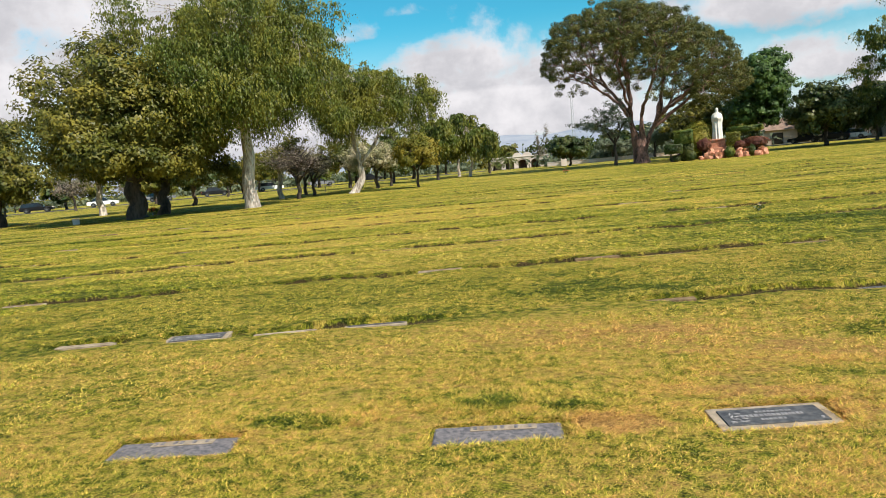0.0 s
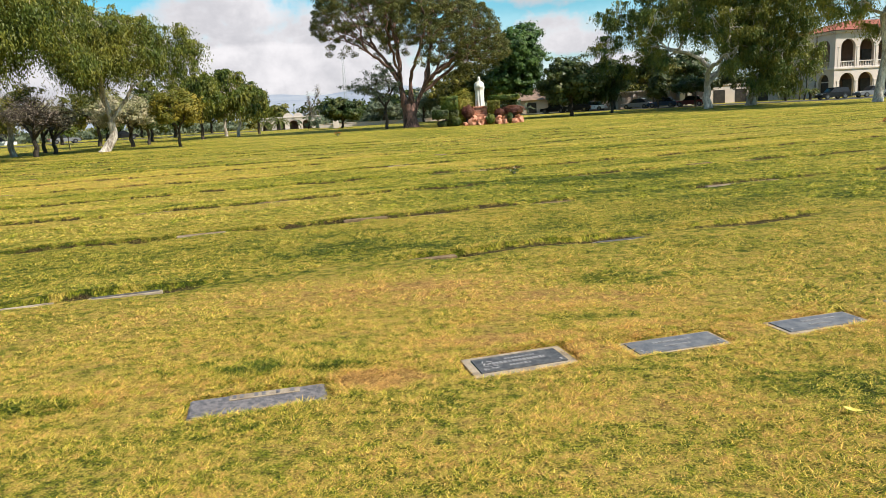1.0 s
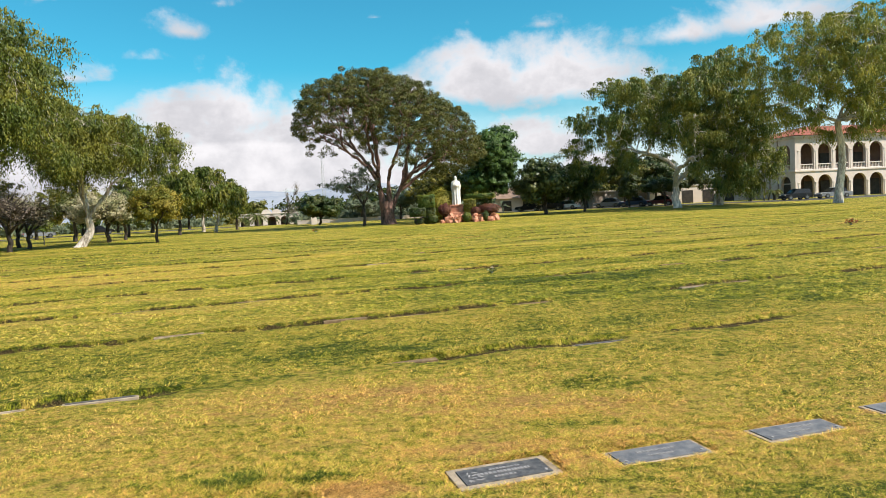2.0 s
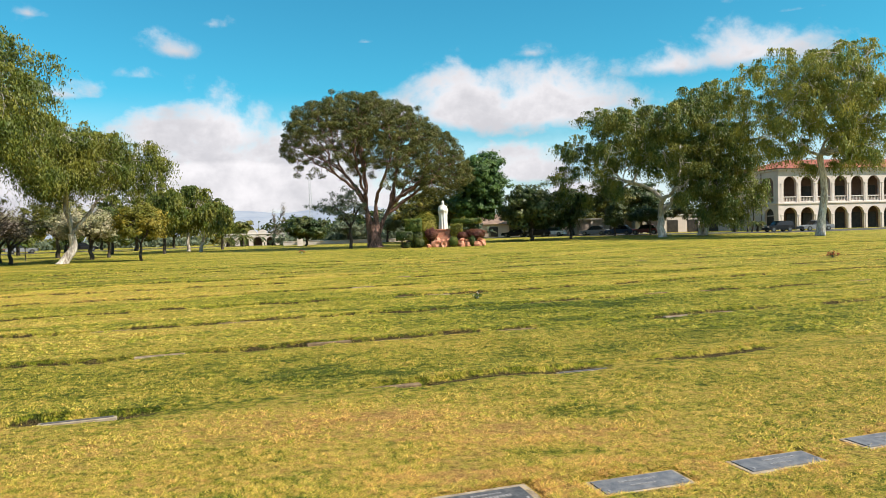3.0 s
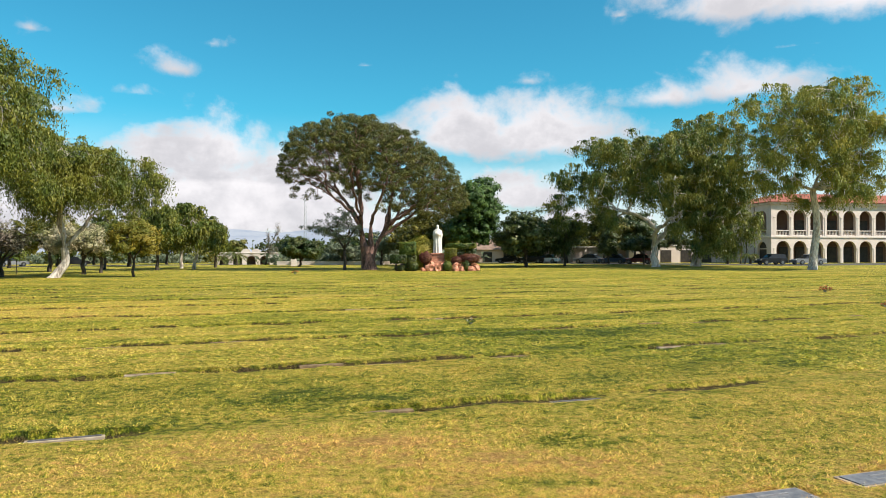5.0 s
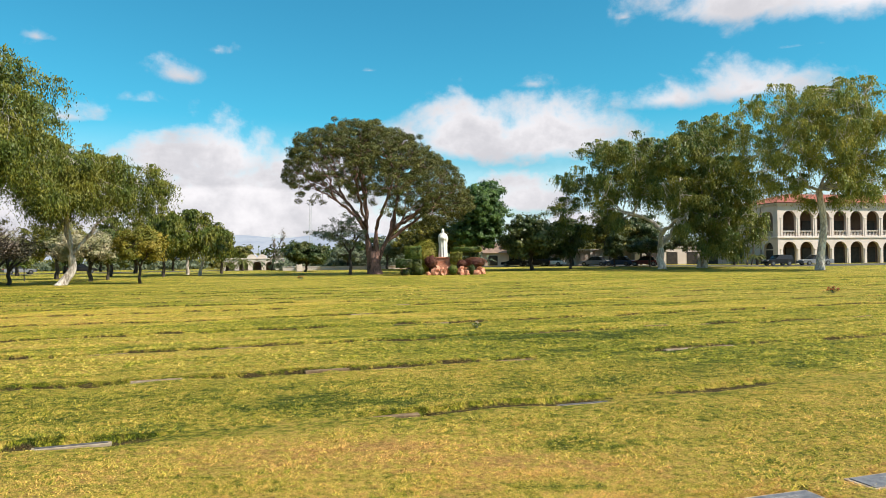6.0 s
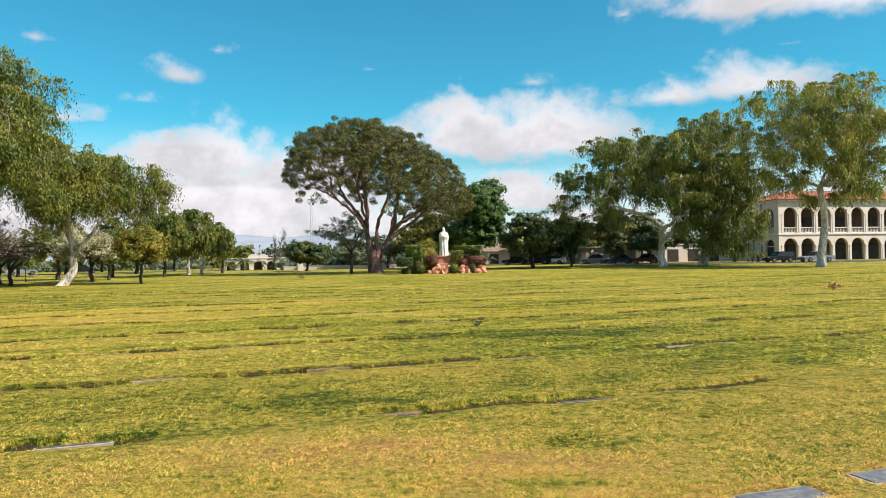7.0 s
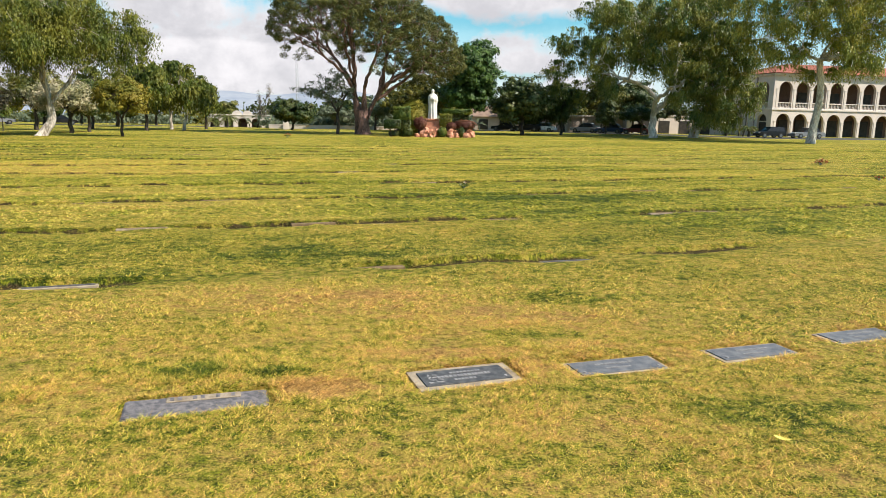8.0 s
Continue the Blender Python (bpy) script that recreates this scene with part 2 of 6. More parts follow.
def blade_material(name, variety, spread_, lumps, patch):
    """Grass blades that take the lawn's colour where they stand, in small tufts of one tone, each blade a little different."""
    mat, n = material(name)
    geo, flat, dry, mid, small = lawn_tones(n)
    own = geo.outputs["Random Per Island"]
    clumps = n.math("MULTIPLY", n.math("SUBTRACT", n.noise(flat, lumps, 3.0, 0.7), 0.5), patch)
    tone = lawn_colour(n, n.math("ADD", clumps, n.math("MULTIPLY_ADD", n.math("SUBTRACT", own, 0.5), variety, dry)))
    # old blades are darker, young ones paler
    age = n.math("MULTIPLY_ADD", n.math("FRACT", n.math("MULTIPLY", own, 7.31)), spread_, 1.12 - spread_ / 2)
    tone = n.scaled(tone, n.add("ShaderNodeCombineXYZ", i0=age, i1=age, i2=age).outputs[0])
    s = n.add("ShaderNodeBsdfPrincipled", Base_Color=tone, Roughness=0.5)
    s.inputs["Specular IOR Level"].default_value = 0.3
    t = n.add("ShaderNodeBsdfTranslucent", Color=tone)
    m = n.add("ShaderNodeMixShader", i0=0.3)
    n.tree.links.new(s.outputs[0], m.inputs[1])
    n.tree.links.new(t.outputs[0], m.inputs[2])
    finish(n, m)
    return mat


blades_near, blades_far = blade_material("grass_blades", 1.2, 1.2, 24.0, 2.0), blade_material("grass_tufts", 0.3, 0.42, 6.0, 1.1)

WILLOW = leafy("willow_leaves", (0.016, 0.030, 0.006), (0.135, 0.178, 0.026), (0.245, 0.225, 0.032), 0.5, 0.25)
OAK = leafy("oak_leaves", (0.018, 0.026, 0.005), (0.135, 0.146, 0.021), (0.250, 0.205, 0.030), 0.5, 0.2)
AUTUMN = leafy("yellowing_leaves", (0.078, 0.098, 0.013), (0.208, 0.195, 0.026), (0.338, 0.247, 0.033))
NEEDLES = leafy("pine_needles", (0.011, 0.019, 0.005), (0.090, 0.108, 0.020), (0.180, 0.158, 0.033), 0.6, 0.08, 1.1)
GUM = leafy("gum_leaves", (0.022, 0.046, 0.011), (0.140, 0.200, 0.046), (0.310, 0.285, 0.052), 0.4, 0.32)
# lighter yellow-green copy of the gum leaves, with sunlight put into the colour
GUM_SUNNY = leafy("sunlit_gum_leaves", (0.070, 0.098, 0.022), (0.240, 0.285, 0.058), (0.440, 0.375, 0.064), 0.4, 0.36)
GLOSSY = leafy("glossy_dark_leaves", (0.012, 0.028, 0.008), (0.050, 0.082, 0.018), (0.110, 0.112, 0.022), 0.45, 0.15)
BRIGHT = leafy("fresh_green_leaves", (0.016, 0.046, 0.011), (0.058, 0.115, 0.022), (0.092, 0.150, 0.025), 0.5, 0.22)
OLIVE = leafy("grey_green_leaves", (0.078, 0.104, 0.065), (0.195, 0.227, 0.150), (0.156, 0.169, 0.091))
BLOSSOM = leafy("pale_blossom", (0.260, 0.221, 0.130), (0.598, 0.520, 0.364), (0.247, 0.260, 0.091))
TWIGGY = leafy("bare_twigs_and_buds", (0.150, 0.115, 0.098), (0.340, 0.275, 0.240), (0.169, 0.156, 0.078))
BURGUNDY = leafy("burgundy_leaves", (0.078, 0.029, 0.023), (0.195, 0.065, 0.046), (0.234, 0.104, 0.046), 0.55, 0.2, 0.8)
FLOWERING = leafy("red_flowering_leaves", (0.180, 0.045, 0.025), (0.400, 0.120, 0.060), (0.420, 0.200, 0.090), 0.55, 0.2, 1.4)
HEDGE = leafy("clipped_hedge_leaves", (0.029, 0.060, 0.013), (0.091, 0.143, 0.023), (0.221, 0.215, 0.026), 0.55, 0.2, 0.5)
GOLDEN = leafy("golden_hedge_leaves", (0.104, 0.124, 0.016), (0.273, 0.260, 0.029), (0.377, 0.286, 0.039), 0.55, 0.25, 0.5)
PALM = leafy("palm_fronds", (0.039, 0.065, 0.016), (0.143, 0.182, 0.039), (0.221, 0.182, 0.065))


def bark(name, a, b, stretch=0.25, bump=0.6):
    mat, n = material(name)
    at = n.scaled(n.add("ShaderNodeNewGeometry").outputs["Position"], (1, 1, stretch))
    big, ridges = n.noise(at, 1.6, 4.0), n.noise(at, 9.0, 5.0, 0.65)
    tone = n.mix(n.ramp(n.math("MULTIPLY_ADD", ridges, 0.6, n.math("MULTIPLY", big, 0.4)), 0.38, 0.62), rgb(*a), rgb(*b))
    finish(n, n.add("ShaderNodeBsdfPrincipled", Base_Color=tone, Roughness=0.85), ridges, bump, 0.06)
    return mat


PALE_BARK = bark("pale_grey_bark", (0.20, 0.16, 0.13), (0.62, 0.56, 0.50))
GUM_BARK = bark("peeling_gum_bark", (0.26, 0.225, 0.195), (0.70, 0.64, 0.57))
PINE_BARK = bark("reddish_pine_bark", (0.045, 0.026, 0.021), (0.30, 0.165, 0.135), 0.35, 1.0)
DARK_BARK = bark("dark_furrowed_bark", (0.016, 0.012, 0.009), (0.075, 0.055, 0.042))
STUCCO = plain("cream_stucco", (0.505, 0.425, 0.385), (0.60, 0.515, 0.470), 0.5, 0.9, 0, 0.15, 0.01, 12.0)
STUCCO_TRIM = plain("pale_stucco_trim", (0.52, 0.445, 0.405), (0.62, 0.55, 0.50), 0.9, 0.85)
# brown for recessed surfaces, darkened so the colour carries the arcade's inner shade
INNER = plain("shade_brown_plaster", (0.105, 0.060, 0.045), (0.165, 0.100, 0.075), 0.8, 0.85)
PINK_WALL = plain("dusty_pink_wall", (0.44, 0.34, 0.29), (0.58, 0.47, 0.41), 0.5, 0.9)
DARK_DOOR = plain("dark_bronze_door", (0.020, 0.016, 0.014), (0.05, 0.038, 0.03), 2.0, 0.5, 0.3)
PAVING = plain("pale_concrete_paving", (0.40, 0.37, 0.33), (0.52, 0.48, 0.43), 0.7, 0.9)
ASPHALT = plain("worn_asphalt", (0.040, 0.040, 0.042), (0.070, 0.068, 0.066), 0.8, 0.9)
MARBLE = plain("white_statue_marble", (0.56, 0.53, 0.48), (0.70, 0.67, 0.62), 3.0, 0.5, 0, 0.15)
RED_STONE = plain("red_sandstone", (0.34, 0.120, 0.065), (0.56, 0.270, 0.170), 2.5, 0.85, 0, 0.4, 0.02)
CONCRETE = plain("weathered_concrete_border", (0.19, 0.14, 0.095), (0.37, 0.295, 0.215), 9.0, 0.9, 0, 0.5, 0.004, 160.0)
GRANITE = plain("grey_blue_bronze_plate", (0.030, 0.030, 0.034), (0.105, 0.098, 0.098), 26.0, 0.62, 0.0, 0.4, 0.002, 260.0)
PLATE_DARK = plain("dark_slate_plate", (0.060, 0.056, 0.064), (0.215, 0.185, 0.180), 30.0, 0.65, 0.0, 0.5, 0.002, 200.0)
PALE_PLATE = plain("weathered_grey_plate", (0.070, 0.072, 0.085), (0.165, 0.160, 0.165), 14.0, 0.6, 0.0, 0.4, 0.002, 130.0)
LETTER = plain("worn_pale_lettering", (0.17, 0.16, 0.165), (0.30, 0.275, 0.27), 30.0, 0.6)
DUST = plain("dry_earth_and_clippings", (0.11, 0.070, 0.036), (0.23, 0.150, 0.080), 16.0, 0.95, 0, 0.6, 0.006, 150.0)
TYRE = plain("tyre_rubber", (0.012, 0.012, 0.012), (0.024, 0.024, 0.024), 9.0, 0.8)
RIM = plain("alloy_rim", (0.14, 0.14, 0.145), (0.22, 0.22, 0.225), 9.0, 0.35, 0.8)
GLASS = plain("dark_car_glass", (0.010, 0.012, 0.015), (0.018, 0.021, 0.026), 3.0, 0.08, 0, 0.0)
PETAL_RED = plain("red_petals", (0.42, 0.030, 0.025), (0.60, 0.080, 0.040), 30.0, 0.6)
PETAL_ORANGE = plain("orange_petals", (0.62, 0.20, 0.020), (0.75, 0.38, 0.050), 30.0, 0.6)
PETAL_YELLOW = plain("pale_yellow_petals", (0.62, 0.42, 0.10), (0.80, 0.62, 0.26), 30.0, 0.6)
PETAL_WHITE = plain("white_petals", (0.68, 0.64, 0.56), (0.82, 0.78, 0.72), 30.0, 0.6)
# the haze over the far slopes is mixed into this blue-grey
HILL = plain("haze_tinted_hillside", (0.20, 0.225, 0.290), (0.285, 0.300, 0.350), 0.006, 1.0, 0, 0.0, 0.01, 0.03)
STEEL = plain("galvanised_steel", (0.38, 0.39, 0.41), (0.50, 0.51, 0.53), 5.0, 0.5, 0.6)
LEAF_DRY = plain("fallen_yellow_leaf", (0.55, 0.42, 0.07), (0.68, 0.55, 0.12), 40.0, 0.7)

roof_mat, n = material("red_clay_tiles")
at = n.add("ShaderNodeNewGeometry").outputs["Position"]
patches = n.noise(at, 1.2, 4.0)
finish(n, n.add("ShaderNodeBsdfPrincipled", Base_Color=n.mix(n.ramp(patches, 0.35, 0.65), rgb(0.20, 0.055, 0.033), rgb(0.34, 0.105, 0.062)), Roughness=0.85),
       n.noise(at, 6.0, 3.0), 0.5, 0.05)


def paint(name, r, g, b):
    mat, n = material(name)
    at = n.add("ShaderNodeNewGeometry").outputs["Position"]
    dusty = n.ramp(n.noise(at, 2.0, 4.0), 0.35, 0.75, 0.0, 0.25)
    s = n.add("ShaderNodeBsdfPrincipled", Base_Color=n.mix(dusty, rgb(r, g, b), rgb(r * 0.8 + 0.02, g * 0.8 + 0.018, b * 0.8 + 0.015)), Roughness=0.4)
    s.inputs["Specular IOR Level"].default_value = 0.25
    finish(n, s)
    return mat


CAR_BLACK, CAR_GREY, CAR_WHITE = paint("black_car_paint", 0.004, 0.004, 0.005), paint("silver_grey_car_paint", 0.16, 0.165, 0.175), paint("white_car_paint", 0.72, 0.72, 0.70)
CAR_BLUE, CAR_RED = paint("dark_blue_car_paint", 0.025, 0.045, 0.085), paint("dark_red_car_paint", 0.10, 0.018, 0.018)


# ---- mesh helpers ----
def fast_mesh(name, verts, faces):
    """A mesh from an array of corners and an array of faces that all have as many corners."""
    verts, faces = np.asarray(verts, np.float32).reshape(-1, 3), np.asarray(faces, np.int32)
    me = bpy.data.meshes.new(name)
    count, corners = faces.shape
    me.vertices.add(len(verts))
    me.vertices.foreach_set("co", verts.ravel())
    me.loops.add(count * corners)
    me.loops.foreach_set("vertex_index", faces.ravel())
    me.polygons.add(count)
    me.polygons.foreach_set("loop_start", np.arange(0, count * corners, corners, dtype=np.int32))
    me.update(calc_edges=True)
    return me


def part(name, data, mat, parent=None, label="", smooth=False):
    """Links a bmesh or a mesh as one object with a material, under a parent if one is given."""
    if isinstance(data, bmesh.types.BMesh):
        me = bpy.data.meshes.new(name)
        data.normal_update()
        data.to_mesh(me)
        data.free()
    else:
        me = data
    if mat and not me.materials:
        me.materials.append(mat)
    if smooth:
        me.polygons.foreach_set("use_smooth", [True] * len(me.polygons))
    ob = new(name, me)
    ob.parent = parent
    return tagged(ob, label)


def thing(name, m, label, category, group="", kind=""):
    ob = new(name)
    ob.empty_display_size = 0.2
    ob.matrix_world = m
    return tagged(ob, label, category, group, kind)


def box(bm, x0, y0, z0, x1, y1, z1, bevel=0.0):
    made = bmesh.ops.create_cube(bm, size=1.0, matrix=Matrix.LocRotScale(((x0 + x1) / 2, (y0 + y1) / 2, (z0 + z1) / 2), None, (x1 - x0, y1 - y0, z1 - z0)))
    if bevel:
        edges = {e for v in made["verts"] for e in v.link_edges}
        bmesh.ops.bevel(bm, geom=list(edges), offset=bevel, segments=2, affect="EDGES", profile=0.6)
    return bm


def one_box(*sides, bevel=0.0):
    return box(bmesh.new(), *sides, bevel=bevel)


def tube(path, radii, sides, verts, faces):
    """Adds a tapering round bar along a path to lists of corner and face arrays."""
    path, radii = np.asarray(path, float), np.asarray(radii, float)
    ways = np.gradient(path, axis=0)
    ways /= np.linalg.norm(ways, axis=1, keepdims=True) + 1e-9
    helper = np.eye(3)[np.argmin(np.abs(ways).max(0))][None]
    a = np.cross(ways, helper)
    a /= np.linalg.norm(a, axis=1, keepdims=True) + 1e-9
    b = np.cross(ways, a)
    turn = np.linspace(0, 2 * np.pi, sides, endpoint=False)
    ring = path[:, None] + radii[:, None, None] * (np.cos(turn)[None, :, None] * a[:, None] + np.sin(turn)[None, :, None] * b[:, None])
    start = sum(len(v) for v in verts)
    verts.append(ring.reshape(-1, 3))
    k, j = np.meshgrid(np.arange(len(path) - 1), np.arange(sides), indexing="ij")
    nxt = (j + 1) % sides
    quad = np.stack([k * sides + j, k * sides + nxt, (k + 1) * sides + nxt, (k + 1) * sides + j], -1).reshape(-1, 4)
    faces.append(quad + start)


def unit(v):
    return v / (np.linalg.norm(v, axis=-1, keepdims=True) + 1e-9)


def leaves(centres, ways, rng, length, width, faces_out=None):
    """Pointed leaves round the given centres."""
    count = len(centres)
    toward = rng.normal(size=(count, 3)) if faces_out is None else faces_out + rng.normal(0, 0.38, (count, 3))
    side = unit(np.cross(ways, toward))
    length = length * rng.uniform(0.7, 1.3, (count, 1))
    width = width * rng.uniform(0.7, 1.3, (count, 1))
    verts = np.stack([centres - ways * length * 0.4 + side * width / 2, centres - ways * length * 0.4 - side * width / 2, centres + ways * length * 0.6], 1)
    return verts.reshape(-1, 3), np.arange(count * 3, dtype=np.int32).reshape(-1, 3)


# ---- the ground ----
def smooth(u):
    u = np.clip(u, 0, 1)
    return u * u * (3 - 2 * u)


def wobble(x, y, size, seed):
    """A cheap smooth waviness between about -1 and 1."""
    rng = np.random.default_rng(seed)
    total = 0
    for k in range(6):
        a, ph = rng.uniform(0, 2 * np.pi, 2)
        q = rng.uniform(0.6, 1.9) / size
        total = total + np.sin((x * np.cos(a) + y * np.sin(a)) * q * 2 * np.pi + ph)
    return total / 3.0


def lumps(x, y, size, seed):
    """Uneven tufts: a random height on each point of a grid, smoothed between them; 0 to 1."""
    table = np.random.default_rng(seed).uniform(0, 1, (256, 256))
    gx_, gy_ = x / size, y / size
    i_, j_ = np.floor(gx_).astype(int), np.floor(gy_).astype(int)
    a_, b_ = smooth(gx_ - i_), smooth(gy_ - j_)
    at_ = lambda p, q_: table[p % 256, q_ % 256]
    return (at_(i_, j_) * (1 - a_) + at_(i_ + 1, j_) * a_) * (1 - b_) + (at_(i_, j_ + 1) * (1 - a_) + at_(i_ + 1, j_ + 1) * a_) * b_


def slope(x, y):
    """The lie of the land: level near by, rising a little towards the arcaded building."""
    return 0.45 * smooth((y - 55) / 75) * smooth((x + 30) / 60)


# near markers: middle x, y, turn, look (each lies in a shallow sunken bed)
MARKERS = [(-3.29, 3.34, 19, "overgrown"), (-1.30, 3.90, 17, "overgrown"), (0.245, 4.42, 18, "bordered"), (1.29, 4.65, 17, "plain"), (2.37, 4.99, 18, "plain"), (3.44, 5.45, 19, "plain"),
           (-5.42, 6.08, 25, "bordered"), (-4.50, 6.40, 24, "sunken"), (-3.57, 6.78, 22, "sunken"), (-6.75, 5.78, 22, "sunken"),
           (0.62, 8.17, 17, "sunken"), (1.67, 8.49, 17, "sunken"), (2.72, 8.86, 19, "sunken"), (-0.62, 7.93, 18, "bare")]
M_WIDE, M_DEEP = 0.69, 0.345
WIDTHS = {"overgrown": 0.79}
BEDS = {"plain": 0.28, "sunken": 0.10, "bare": 0.14, "overgrown": 0.27}


def in_bed(x, y, spare=0.0):
    """How deep inside a marker's bed a place is: positive inside."""
    best = np.full(np.shape(x), -9.0)
    for mx, my, turn, kind in MARKERS:
        c, s = math.cos(radians(turn)), math.sin(radians(turn))
        u, v = (x - mx) * c + (y - my) * s, -(x - mx) * s + (y - my) * c
        best = np.maximum(best, np.minimum(WIDTHS.get(kind, M_WIDE) / 2 + spare - np.abs(u), BEDS.get(kind, M_DEEP) / 2 + spare - np.abs(v)))
    return best


def row_profile(u, v, k, row):
    """How far a place lies behind the line of a row, and how strongly the row shows there."""
    s = v - row - (0.06 * wobble(u, 0 * u, 6.0, 40 + k) + 0.022 * wobble(u, 0 * u, 0.7, 140 + k)) * (k > 0)
    there = smooth(1.05 + 1.0 * wobble(u, 0 * u, 4.3, 70 + k)) * smooth(0.95 + 0.6 * wobble(u, 0 * u, 0.6, 270 + k))
    if k == 1:  # here turf stands up only behind the markers
        s = s - 0.1 * (1 - smooth((u + 0.5) / 2.0))
        there = np.maximum(smooth((u + 4.9) / 0.5) * (1 - smooth((u + 0.5) / 0.5)), smooth((u - 1.6) / 0.4) * (1 - smooth((u - 7.3) / 0.5)))
        there = there * smooth(0.8 + 0.5 * wobble(u, 0 * u, 1.9, 71))
    return s, there * (0.25 if k == 0 else 1.0) * (0.82 + 0.18 * np.clip(wobble(u, 0 * u, 0.5, 170 + k), -1, 1))


def lawn(x, y):
    """Height of the ground: gentle swells, and along each row of markers a sunken strip with a lip of turf behind it.
    """
    whole = np.shape(x)
    x, y = np.atleast_1d(np.asarray(x, float)), np.atleast_1d(np.asarray(y, float))
    u, v = x * RC + y * RS, -x * RS + y * RC
    near = 1 - smooth((np.hypot(x, y) - 60) / 30)
    z = slope(x, y) + near * (0.012 * wobble(x, y, 2.6, 3) + 0.020 * wobble(x, y, 7.0, 5) * smooth((np.hypot(x, y) - 8) / 10))
    for k, row in enumerate(ROWS):
        close = np.abs(v - row) < 0.95
        if not close.any():
            continue
        s, there = row_profile(u[close], v[close], k, row)
        deep = (0.030, 0.060, 0.050)[min(k, 2)] + 0.0045 * k
        dip = -deep * smooth((s + 0.22) / 0.2) * (1 - smooth((s - 0.13) / 0.035))
        lip = (0.45 if k < 2 else 0.55) * deep * smooth((s - 0.12) / 0.045) * (1 - smooth((s - 0.2) / 0.5))
        z[close] += near[close] * there * (dip + lip)
    return (z - 0.036 * smooth((in_bed(x, y, 0.02) + 0.03) / 0.05)).reshape(whole)


def spread(edges):
    """Steps that widen outwards: pairs of (reach, step)."""
    out, at = [0.0], 0.0
    for reach, step in edges:
        while at < reach:
            at += step
            out.append(at)
    return np.array(out)


us = spread([(6.5, 0.13), (20, 0.4), (45, 1.0), (150, 4), (600, 30), (4000, 200)])
us = np.unique(np.concatenate([-us, us]))
fine_v = np.concatenate([row + np.concatenate([np.arange(-0.24, 0.04, 0.06), np.arange(0.05, 0.25, 0.032), [0.32, 0.45, 0.6]]) for row in ROWS])
vs = np.unique(np.concatenate([-spread([(6, 1.0), (60, 6), (600, 40), (4000, 250)]), spread([(6, 0.11), (22, 0.45), (50, 1.2), (150, 4), (600, 30), (4000, 200)]), fine_v]).round(3))
uu, vv = np.meshgrid(us, vs, indexing="ij")
gx, gy = uu * RC - vv * RS, uu * RS + vv * RC
ground_verts = np.stack([gx, gy, lawn(gx, gy)], -1).reshape(-1, 3)
i, j = np.meshgrid(np.arange(len(us) - 1), np.arange(len(vs) - 1), indexing="ij")
q = len(vs)
ground_faces = np.stack([i * q + j, (i + 1) * q + j, (i + 1) * q + j + 1, i * q + j + 1], -1).reshape(-1, 4)
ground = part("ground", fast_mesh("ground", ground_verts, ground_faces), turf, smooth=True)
# where furrow earth shows and the turf lip's shade is painted dark
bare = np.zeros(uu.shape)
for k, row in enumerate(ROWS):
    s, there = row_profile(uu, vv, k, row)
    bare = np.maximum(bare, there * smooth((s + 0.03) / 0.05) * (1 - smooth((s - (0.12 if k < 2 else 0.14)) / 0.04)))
ground.data.attributes.new("earth_shade", "FLOAT", "POINT").data.foreach_set("value", bare.ravel().astype(np.float32))
tagged(ground, "mown cemetery lawn with green and straw-dry patches", "lawn", kind="structure")


def floor_z(x, y):
    return float(lawn(x, y))


def road_strip(name, label, points, half):
    """A driveway laid along a line, just above the lawn, with a thickness."""
    pts = np.array(points, float)
    t = np.linspace(0, 1, 60)
    line = np.stack([np.interp(t, np.linspace(0, 1, len(pts)), pts[:, k]) for k in (0, 1)], -1)
    ways = unit(np.gradient(line, axis=0))
    across = np.stack([-ways[:, 1], ways[:, 0]], -1)
    a, b = line + across * half, line - across * half
    verts = np.concatenate([np.column_stack([p, [float(slope(*s)) + h for s in p]]) for p, h in ((a, 0.03), (b, 0.03), (a, -0.3), (b, -0.3))])
    k, c = np.arange(59), 60
    faces = np.concatenate([np.stack([k + c, k + c + 1, k + 1, k], -1), np.stack([k, k + 1, k + 2 * c + 1, k + 2 * c], -1), np.stack([k + 3 * c, k + 3 * c + 1, k + c + 1, k + c], -1)])
    return tagged(part(name, fast_mesh(name, verts, faces), ASPHALT), label, "road", kind="structure")


road_strip("road", "worn grey asphalt drive along the arcaded building", [(-20, 140), (10, 126), (28, 111), (48, 99), (75, 108), (110, 124)], 4.5)
road_strip("road", "worn grey asphalt drive beyond the trees", [(-160, 40), (-95, 80), (-60, 118), (-30, 138), (0, 148)], 4.0)


# ---- trees ----
def bezier(a, b, c, count):
    t = np.linspace(0, 1, count)[:, None]
    return (1 - t) ** 2 * a + 2 * t * (1 - t) * b + t * t * c


def facing(x, y, z=None):
    """A pose at a place whose y axis points away from the visitor and x axis to the right."""
    return pose(x, y, (floor_z(x, y) if z is None else z), 0, 0, math.degrees(math.atan2(-x, y)))


